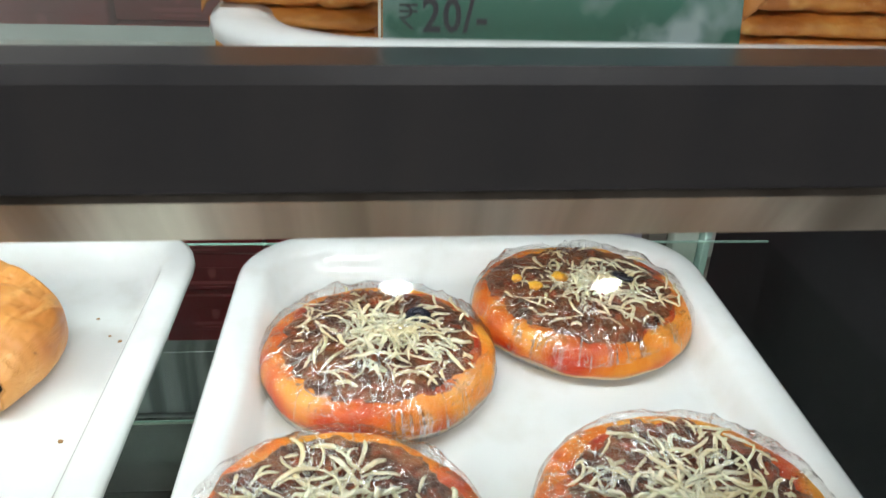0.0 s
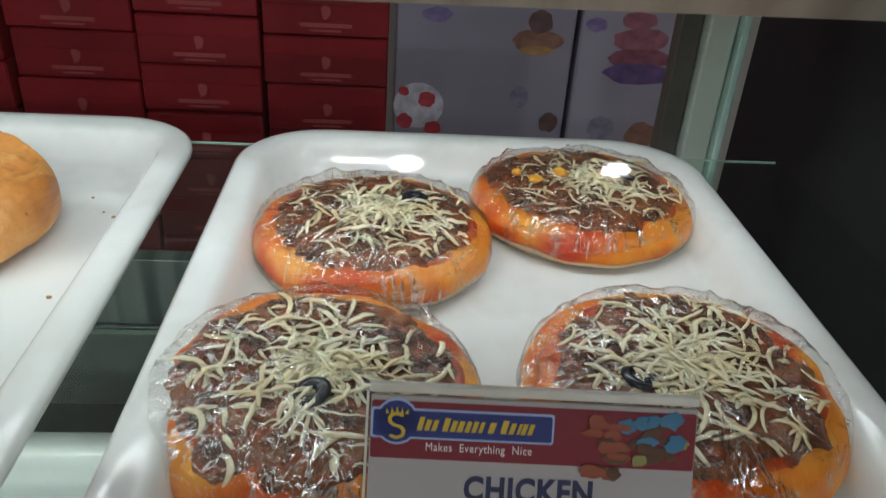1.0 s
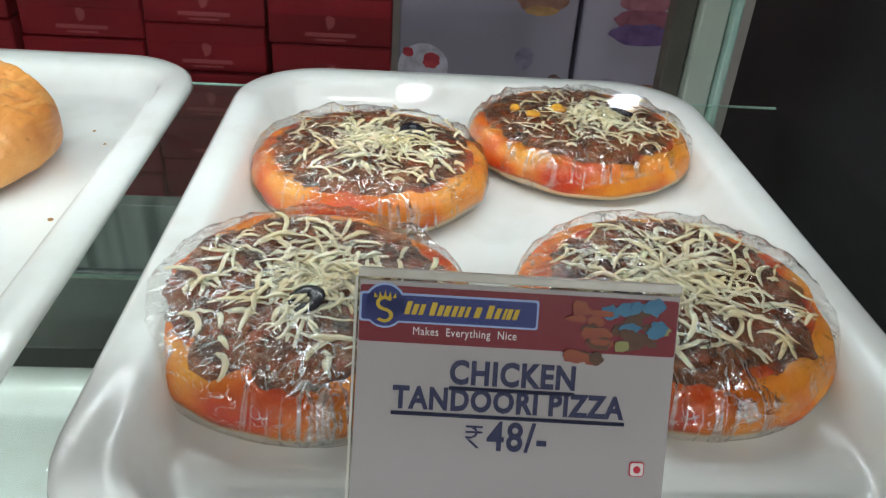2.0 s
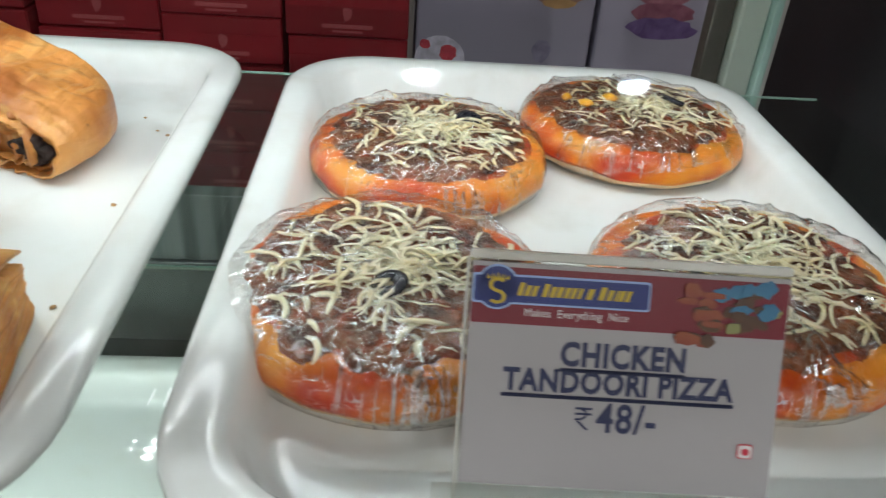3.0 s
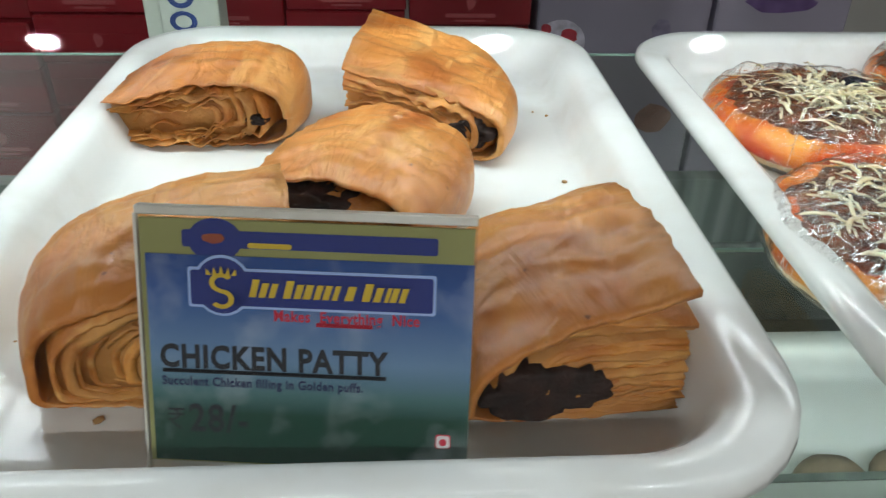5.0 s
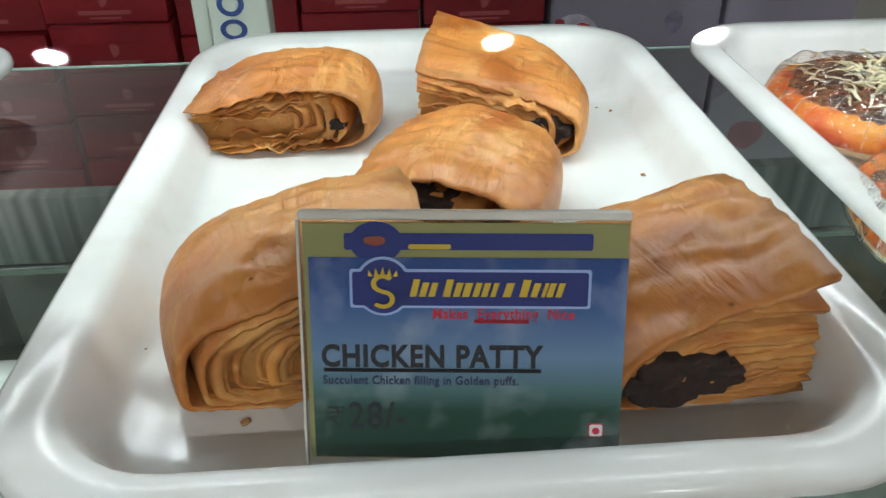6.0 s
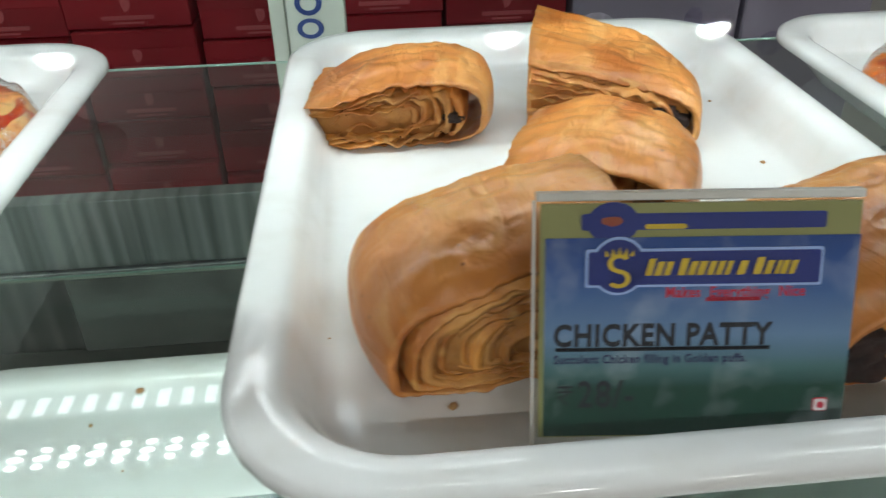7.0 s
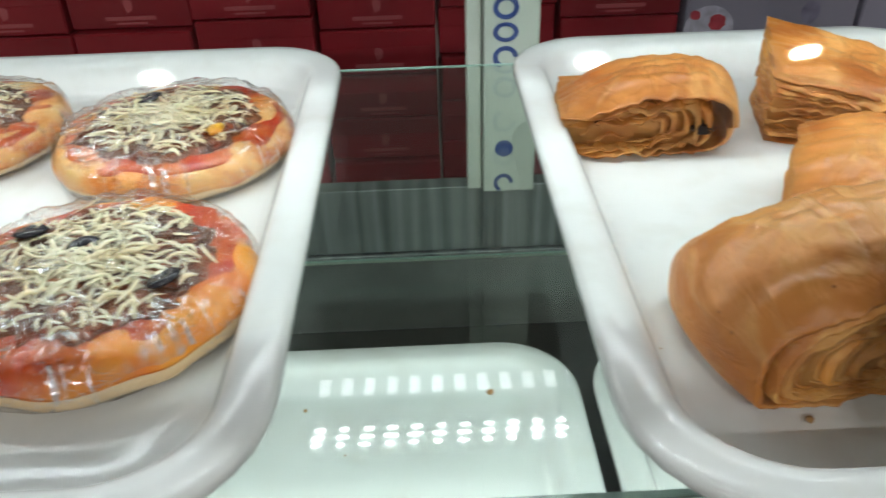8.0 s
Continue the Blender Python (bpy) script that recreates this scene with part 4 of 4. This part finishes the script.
            s = 1 + 0.55 * noise.noise(Vector((math.cos(a) * 1.7, math.sin(a) * 1.5, seed + 0.5))) + 0.22 * noise.noise(Vector((math.cos(a) * 4, math.sin(a) * 4, seed + 2.5))) + 0.10 * noise.noise(Vector((math.cos(a) * 11, math.sin(a) * 11, seed)))
            ring.append((mu + mw * s * math.cos(a), max(0.0015, mz + mh * s * math.sin(a))))
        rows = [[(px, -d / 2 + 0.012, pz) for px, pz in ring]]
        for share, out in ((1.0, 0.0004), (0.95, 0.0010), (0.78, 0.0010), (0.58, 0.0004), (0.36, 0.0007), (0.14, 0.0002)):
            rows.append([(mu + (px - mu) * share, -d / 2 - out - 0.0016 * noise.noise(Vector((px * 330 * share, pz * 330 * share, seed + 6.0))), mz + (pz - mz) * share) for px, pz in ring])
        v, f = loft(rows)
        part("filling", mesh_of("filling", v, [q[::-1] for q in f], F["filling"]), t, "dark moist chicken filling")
    return t


PUFF = "golden brown flaky puff patty "
patty(-0.0290, 0.3235, 6, 0.064, 0.066, 0.0405, 21, PUFF + "with a lifted lid and dark filling", fold=-1, levels=(1.0, 0.81, 0.775, 0.57, 0.535, 0.50, 0.465, 0.43, 0.395, 0.36, 0.325, 0.29, 0.255, 0.22, 0.185, 0.15, 0.11, 0.07), mid=0.20, front=0.05, back=0.26, open_drop=0.0, lid_over=0.0050, mouth=(-0.0075, 0.0128, 0.0165, 0.0066), wave=0.6, slope=0.15, inner=-0.24, crumb=0.60, torn=0.7, trim=0.9)
patty(-0.1385, 0.335, 10, 0.076, 0.062, 0.0445, 22, PUFF + "with a rolled layered edge", fold=-1, levels=(1.0, 0.88, 0.82, 0.76, 0.70, 0.64, 0.58, 0.52, 0.46, 0.40, 0.34, 0.28, 0.22, 0.15), mid=0.20, front=0.20, back=0.34, open_drop=0.0, lid_over=0.001, wave=1.2, slope=0.08, crumb=0.84)
patty(-0.0775, 0.4025, -22, 0.070, 0.062, 0.0355, 23, PUFF + "with an arched open mouth", fold=1, levels=(1.0, 0.90, 0.52, 0.46, 0.40, 0.34, 0.28, 0.22, 0.15), mid=0.33, front=0.10, back=0.08, open_drop=0.24, lid_over=0.005, mouth=(-0.013, 0.0195, 0.0125, 0.0055), wave=0.9, crumb=0.54)
patty(-0.151, 0.490, -3, 0.084, 0.050, 0.0385, 24, PUFF + "with torn curling layers", fold=1, levels=(1.0, 0.80, 0.72, 0.62, 0.52, 0.44, 0.35, 0.24), mid=0.36, front=0.16, back=0.30, open_drop=0.30, lid_over=0.008, mouth=(0.022, 0.014, 0.004, 0.0022), wave=3.4, slope=-0.14, crumb=0.66, torn=2.6)
patty(-0.0520, 0.4870, -27, 0.082, 0.052, 0.0350, 25, PUFF + "with many curled layers and dark filling", fold=1, levels=(1.0, 0.90, 0.84, 0.78, 0.72, 0.66, 0.59, 0.52, 0.44, 0.36, 0.28, 0.20, 0.12), mid=0.34, front=0.22, back=-0.10, open_drop=-0.04, lid_over=-0.002, mouth=(0.021, 0.0130, 0.0095, 0.0058), wave=2.4, tip=0.06, slope=0.07, crumb=0.80, torn=1.8, shear=-0.30)


# ---- cookies and crumbs on the lower trays ----
def cookie(x, y, z, r, seed):
    v, f = revolve([(r * 0.85, 0.0), (r, 0.003), (r * 0.97, 0.008), (r * 0.8, 0.012), (r * 0.4, 0.0145), (r * 0.1, 0.015)], 40, 0.05, seed)
    ob = new("cookie", mesh_of("cookie", v, f, F["cookie"]))
    ob.matrix_basis = pose(x, y, z)
    return tagged(ob, "rough brown round cookie on a white tray", "cookie", "brown cookies")


for k, (cx, cy) in enumerate([(0.150, 0.400), (0.192, 0.402), (0.236, 0.402), (0.022, 0.430), (0.002, 0.383)]):
    cookie(cx, cy, LOW_Z + TRAY_Z, 0.021, 40 + k)


def crumb(x, y, z, r, seed):
    v, f = [], []
    lump(v, f, (0, 0, r * 0.4), r, random.Random(seed), 0.5)
    ob = new("crumb", mesh_of("crumb", v, f, F["crumb"]))
    ob.matrix_basis = pose(x, y, z)
    return tagged(ob, "tiny brown pastry crumb", "crumb", "pastry crumbs")


rng = random.Random(5)
for k, (cx, cy, cz, r) in enumerate([(-0.336, 0.476, LOW_Z + TRAY_Z, 0.0014), (-0.24, 0.321, 0.0, 0.0012), (-0.184, 0.33, 0.0068, 0.0009), (-0.149, 0.2965, 0.0068, 0.0015), (0.0, 0.43, TRAY_Z, 0.0012), (0.004, 0.50, TRAY_Z, 0.001), (-0.002, 0.505, TRAY_Z, 0.0008),
                                     (0.002, 0.36, 0.0066, 0.001), (-0.012, 0.52, TRAY_Z, 0.0008), (-0.31, 0.44, LOW_Z + TRAY_Z, 0.001)]):
    crumb(cx, cy, cz, r, 60 + k)


# ---- price cards ----
C = dict(
    maroon=mat("maroon_print", (0.17, 0.006, 0.018), 0.35, vary=(0.19, 0.007, 0.022), scale=30),
    paper=mat("white_card", (0.40, 0.375, 0.385), 0.4, vary=(0.375, 0.355, 0.365), scale=20),
    plaque=mat("blue_plaque", (0.012, 0.024, 0.16), 0.35, vary=(0.016, 0.03, 0.19), scale=30),
    edge=mat("pale_blue_line", (0.32, 0.45, 0.75), 0.4),
    gold=mat("yellow_print", (0.60, 0.43, 0.03), 0.4, vary=(0.52, 0.36, 0.03), scale=90),
    navy=mat("navy_letters", (0.012, 0.018, 0.075), 0.45),
    black=mat("black_letters", (0.012, 0.014, 0.02), 0.45),
    whitep=mat("white_print", (0.75, 0.72, 0.72), 0.45),
    redp=mat("red_print_line", (0.55, 0.02, 0.05), 0.45),
    olivep=mat("olive_print", (0.27, 0.27, 0.10), 0.4, vary=(0.24, 0.24, 0.085), scale=30),
    teal=mat("teal_print", (0.02, 0.12, 0.25), 0.4, vary=(0.05, 0.20, 0.33), scale=60),
    orange=mat("orange_print", (0.30, 0.085, 0.025), 0.4, vary=(0.22, 0.03, 0.02), scale=70),
    brown=mat("brown_print", (0.045, 0.018, 0.012), 0.4, vary=(0.12, 0.05, 0.02), scale=70),
    sky=ramp_print("sky_print", [(0.0, (0.002, 0.034, 0.020)), (0.22, (0.004, 0.050, 0.030)), (0.32, (0.06, 0.15, 0.16)), (0.46, (0.13, 0.23, 0.38)), (0.73, (0.02, 0.08, 0.27)), (1.0, (0.006, 0.03, 0.16))], 2, 0.0045, 0.0620, 0.2),
    sky_small=ramp_print("sky_print_small", [(0.0, (0.010, 0.080, 0.048)), (0.14, (0.022, 0.130, 0.085)), (0.28, (0.12, 0.27, 0.27)), (0.42, (0.20, 0.32, 0.48)), (0.66, (0.03, 0.11, 0.34)), (1.0, (0.006, 0.03, 0.16))], 2, 0.0055, 0.0545, 0.32),
)


def holder(name, place, lean, turn, w, h, label):
    t = thing(name, label, "price card", "price cards", at=pose(*place, 0, 0, turn) @ pose(0, 0, 0, -lean, 0, 0))
    part("acrylic_plate", box_data("acrylic_plate", (-w / 2, 0.0004, 0), (w / 2, 0.0020, h), M["acrylic"]), t, "clear acrylic plate")
    part("top_edge", box_data("top_edge", (-w / 2, -0.0008, h + 0.0001), (w / 2, 0.0024, h + 0.0022), M["acrylic_edge"], 0.0003, 1), t, "worn pale acrylic top edge")
    part("side_edge", box_data("side_edge", (-w / 2 - 0.0007, 0.0003, 0), (-w / 2 - 0.0001, 0.0022, h), M["acrylic_edge"]), t)
    return t


def plaque(t, x, z, s, y):
    """The maker's mark as plain shapes: a blue plaque with a round end, and a yellow bar for its lettering."""
    part("plaque_line", flat("plaque_line", 0.0430 * s, 0.0072 * s, C["edge"], 0.0006), t, at=pose(x, y, z))
    part("plaque_round", disc_patch("plaque_round", 0.0052 * s, 0.0055 * s, C["edge"], 24), t, at=pose(x - 0.0155 * s, y, z + 0.0004 * s))
    part("plaque_body", flat("plaque_body", 0.0420 * s, 0.0062 * s, C["plaque"], 0.0005), t, at=pose(x, y - 0.0002, z))
    part("plaque_round", disc_patch("plaque_round", 0.0047 * s, 0.0050 * s, C["plaque"], 24), t, at=pose(x - 0.0155 * s, y - 0.0002, z + 0.0004 * s))
    emblem(t, x - 0.0155 * s, z - 0.0002 * s, s, y - 0.0009)
    bars = (0.0012, 0.0012, 0.0011, 0.0, 0.0013, 0.0012, 0.0013, 0.0011, 0.0011, 0.0009, 0.0, 0.0014, 0.0, 0.0014, 0.0012, 0.0007, 0.0011, 0.0011)
    px = x - 0.0098 * s
    for k, wd in enumerate(bars):
        if wd:
            v = [(-wd / 2 - 0.0004, 0, -0.0013), (wd / 2 - 0.0004, 0, -0.0013), (wd / 2 + 0.0004, 0, 0.0013 + 0.0006 * (k in (0, 4, 13))), (-wd / 2 + 0.0004, 0, 0.0013 + 0.0006 * (k in (0, 4, 13)))]
            part("mark_bar", mesh_of("mark_bar", v, [(0, 1, 2, 3)], C["gold"], False), t, at=pose(px, y - 0.0009, z) @ Matrix.Diagonal((s, 1, s, 1)))
        px += (wd + 0.00045 if wd else 0.0011) * s


def emblem(t, x, z, s, y):
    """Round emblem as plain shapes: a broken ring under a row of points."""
    v, f = [], []
    n = 30
    for k in range(n + 1):
        u = 2 * k / n - 1
        cx, cz = (0.0, 0.00125) if u > 0 else (0.0, -0.00165)
        a = radians(-90 - 235 * u) if u > 0 else radians(90 + 235 * u)
        for r in (0.00185, 0.00105):
            if u > 0:
                v.append((cx + r * 1.15 * math.cos(a), 0, cz + r * 0.95 * math.sin(a)))
            else:
                v.append((cx + (0.0029 - r) * 1.15 * math.cos(a), 0, cz + (0.0029 - r) * 0.95 * math.sin(a)))
    f = [(2 * k, 2 * k + 1, 2 * k + 3, 2 * k + 2) for k in range(n)]
    part("mark_ring", mesh_of("mark_ring", v, f, C["gold"], False), t, at=pose(x, y, z) @ Matrix.Diagonal((s, 1, s, 1)))
    v, f = [], []
    for k in range(5):
        px = (k - 2) * 0.0011
        v += [(px - 0.00045, 0, 0.0026), (px + 0.00045, 0, 0.0026), (px * 1.15, 0, 0.0044 - 0.0003 * abs(k - 2))]
        f.append((3 * k, 3 * k + 1, 3 * k + 2))
    part("mark_points", mesh_of("mark_points", v, f, C["gold"], False), t, at=pose(x, y, z) @ Matrix.Diagonal((s, 1, s, 1)))


def veg_mark(t, x, z, y):
    part("diet_square", flat("diet_square", 0.0036, 0.0036, C["redp"], 0.0002), t, at=pose(x, y, z))
    part("diet_square", flat("diet_square", 0.0031, 0.0031, C["whitep"], 0.0002), t, at=pose(x, y - 0.0002, z))
    part("diet_dot", disc_patch("diet_dot", 0.0009, 0.0009, C["redp"], 14), t, at=pose(x, y - 0.0004, z))


def rupee_price(t, digits, x, z, width, material, y):
    """A rupee sign built of strokes, and the figures after it, centred on x."""
    g = width * 0.21
    hgt = g * 1.35
    st = g * 0.13
    v, f = [], []

    def quad(p):
        k = len(v)
        v.extend([(a, 0, b) for a, b in p])
        f.append((k, k + 1, k + 2, k + 3))

    quad([(-g / 2, hgt / 2 - st), (g / 2, hgt / 2 - st), (g / 2, hgt / 2), (-g / 2, hgt / 2)])
    quad([(-g / 2, hgt * 0.26 - st), (g / 2, hgt * 0.26 - st), (g / 2, hgt * 0.26), (-g / 2, hgt * 0.26)])
    quad([(-g / 2, hgt * 0.01 - st), (-g * 0.12, hgt * 0.01 - st), (-g * 0.12, hgt * 0.01), (-g / 2, hgt * 0.01)])
    quad([(-g * 0.42, -hgt * 0.02 - st), (-g * 0.22, -hgt * 0.02 - st), (g * 0.36, -hgt / 2), (g * 0.16, -hgt / 2)][::-1])
    n = 10
    ro, ri, cz = hgt * 0.25, hgt * 0.25 - st, hgt * 0.25
    for k in range(n):
        a, b = radians(90 - 180 * k / n), radians(90 - 180 * (k + 1) / n)
        quad([(-g * 0.12 + ro * math.cos(a), cz + ro * math.sin(a) - st * 0.5), (-g * 0.12 + ri * math.cos(a), cz + ri * math.sin(a) - st * 0.5),
              (-g * 0.12 + ri * math.cos(b), cz + ri * math.sin(b) - st * 0.5), (-g * 0.12 + ro * math.cos(b), cz + ro * math.sin(b) - st * 0.5)])
    part("rupee_sign", mesh_of("rupee_sign", v, f, material, False), t, at=pose(x - width * 0.40, y - 0.0001, z))
    part("lettering", fit_letters("lettering", digits, width * 0.74, material, 0.0002), t, at=pose(x + width * 0.13, y, z))


def fit_letters(name, text, width, material, bold=0.0):
    me = letters(name, text, 0.01, material, bold=bold)
    xs = [v.co.x for v in me.vertices]
    k = width / (max(xs) - min(xs))
    me.transform(Matrix.Translation((-(max(xs) + min(xs)) / 2, 0, 0)))
    me.transform(Matrix.Diagonal((k, 1, k * 1.2, 1)))
    return me


def pizza_card():
    w, h = 0.0765, 0.0567
    t = holder("price_card", (0.169, 0.2715, 0.0160), 25, -3, w, h + 0.004, "white and maroon price card for tandoori pizza in acrylic")
    o = 0.006
    part("card", box_data("card", (-w / 2 + 0.0005, -0.0010, o), (w / 2 - 0.0005, 0.0003, h + 0.0035), C["paper"]), t, "white printed card")
    top = h + 0.0035
    part("header", flat("header", w - 0.0014, 0.0135, C["maroon"]), t, "maroon printed header", at=pose(0, -0.00101, top - 0.0078))
    y = -0.00123
    plaque(t, -0.0165, top - 0.0062, 0.98, y)
    part("slogan", fit_letters("slogan", "Makes  Everything  Nice", 0.0245, C["whitep"]), t, at=pose(-0.0125, y - 0.0001, top - 0.0116))
    prng = random.Random(3)
    for k in range(40):
        ox, oz = prng.uniform(0.013, 0.0345), prng.uniform(-0.0125, -0.0025)
        if k > 33:
            ox, oz = prng.uniform(0.012, 0.020), prng.uniform(-0.0165, -0.012)
        m = ("orange", "brown", "orange")[k % 3] if ox < 0.021 else ("teal", "brown", "teal", "brown", "olivep", "brown")[k % 6]
        part("picture_patch", disc_patch("picture_patch", prng.uniform(0.0010, 0.0034), prng.uniform(0.0008, 0.0020), C[m], 14, k, 0.22), t, at=pose(ox, y - 0.00002 * k, top + oz))
    part("lettering", fit_letters("lettering", "CHICKEN", 0.0300, C["navy"], 0.00038), t, at=pose(-0.0005, y, top - 0.0213))
    part("underline", flat("underline", 0.0300, 0.0003, C["navy"]), t, at=pose(-0.0005, y, top - 0.0249))
    part("lettering", fit_letters("lettering", "TANDOORI PIZZA", 0.0556, C["navy"], 0.00038), t, at=pose(-0.001, y, top - 0.0280))
    part("underline", flat("underline", 0.0560, 0.0003, C["navy"]), t, at=pose(-0.001, y, top - 0.0316))
    rupee_price(t, "48/-", -0.001, top - 0.0366, 0.0195, C["navy"], y)
    veg_mark(t, 0.031, top - 0.0425, y)
    part("foot", box_data("foot", (-w / 2 - 0.006, -0.004, -0.0005), (w / 2 + 0.006, 0.0, 0.0055), M["acrylic"], 0.0006), t, "clear acrylic foot")
    return t


pizza_card()


def patty_card():
    w, h = 0.0775, 0.0645
    t = holder("price_card", (-0.0920, 0.2735, 0.0082), 19, -5.5, w, h, "blue and green price card for chicken patty in acrylic")
    part("back_card", box_data("back_card", (-w / 2 + 0.001, -0.0006, 0.004), (w / 2 - 0.0006, 0.0003, h - 0.0006), C["olivep"]), t, "olive yellow card behind")
    part("card", box_data("card", (-w / 2 + 0.0022, -0.0010, 0.0045), (w / 2 - 0.0004, -0.00065, h - 0.0088), C["sky"]), t, "sky blue and green printed card")
    part("plaque_top", flat("plaque_top", 0.058, 0.0040, C["plaque"], 0.0005), t, at=pose(0.001, -0.00061, h - 0.0050))
    part("plaque_round", disc_patch("plaque_round", 0.0062, 0.0050, C["plaque"], 24), t, at=pose(-0.0205, -0.00062, h - 0.0052))
    part("mark_bar", flat("mark_bar", 0.010, 0.0012, C["gold"], 0.0004), t, at=pose(-0.008, -0.00082, h - 0.0062))
    part("mark_ring", disc_patch("mark_ring", 0.0026, 0.0013, C["orange"], 14, 4, 0.2), t, at=pose(-0.0205, -0.00084, h - 0.0048))
    y = -0.00102
    plaque(t, 0.0015, h - 0.0163, 1.32, y)
    part("slogan", fit_letters("slogan", "Makes  Everything  Nice", 0.0335, C["redp"], 0.0002), t, at=pose(0.0095, y - 0.0001, h - 0.0226))
    part("slogan_line", flat("slogan_line", 0.013, 0.0003, C["redp"]), t, at=pose(0.009, y - 0.0001, h - 0.0243))
    part("lettering", fit_letters("lettering", "CHICKEN PATTY", 0.0535, C["black"], 0.00036), t, at=pose(-0.0075, y, h - 0.0336))
    part("underline", flat("underline", 0.0525, 0.00028, C["black"]), t, at=pose(-0.0075, y, h - 0.0369))
    part("small_lettering", fit_letters("small_lettering", "Succulent Chicken filling in Golden puffs.", 0.0475, C["navy"], 0.0003), t, at=pose(-0.0103, y, h - 0.0396))
    rupee_price(t, "28/-", -0.0235, h - 0.0492, 0.0190, C["black"], y)
    veg_mark(t, 0.0325, h - 0.0522, y)
    part("foot", box_data("foot", (-w / 2, -0.004, -0.0005), (w / 2, 0.0, 0.0016), M["acrylic"], 0.0004), t, "clear acrylic foot")
    return t


patty_card()


# ---- upper shelf goods ----
def upper_card():
    w = 0.087
    t = holder("price_card", (0.1735, 0.362, 0.1845), 12, 0, w, 0.06, "blue and green price card on the upper tray")
    part("card", box_data("card", (-w / 2 + 0.0004, -0.0010, 0.0), (w / 2 - 0.0004, 0.0003, 0.055), C["sky_small"]), t, "sky blue and green printed card")
    rupee_price(t, "20/-", -0.029, 0.0080, 0.0205, C["black"], -0.00102)
    return t


upper_card()


def loaf(x, y, z, w, d, h, seed):
    v, f = sheet(w, d, 0.004, lambda u, q: h * (1 - 0.25 * abs(u) ** 4 - 0.3 * abs(q) ** 4), seed)
    t = thing("puff_pastry", "square orange-brown baked pastry on the upper tray", "pastry", "upper shelf pastries", at=pose(x, y, z))
    part("top_crust", mesh_of("top_crust", v, f, F["puff_top"]), t)
    for k in range(6):
        v, f = sheet(w - 0.004, d - 0.004, h / 7, lambda u, q, k=k: h * (k + 0.5) / 6.6, seed * 5 + k, 20, 10)
        part("pastry_layer", mesh_of("pastry_layer", v, f, F["puff_layer"]), t)


loaf(0.2600, 0.412, 0.1701, 0.075, 0.07, 0.045, 71)
loaf(0.1080, 0.415, 0.1701, 0.05, 0.06, 0.04, 72)
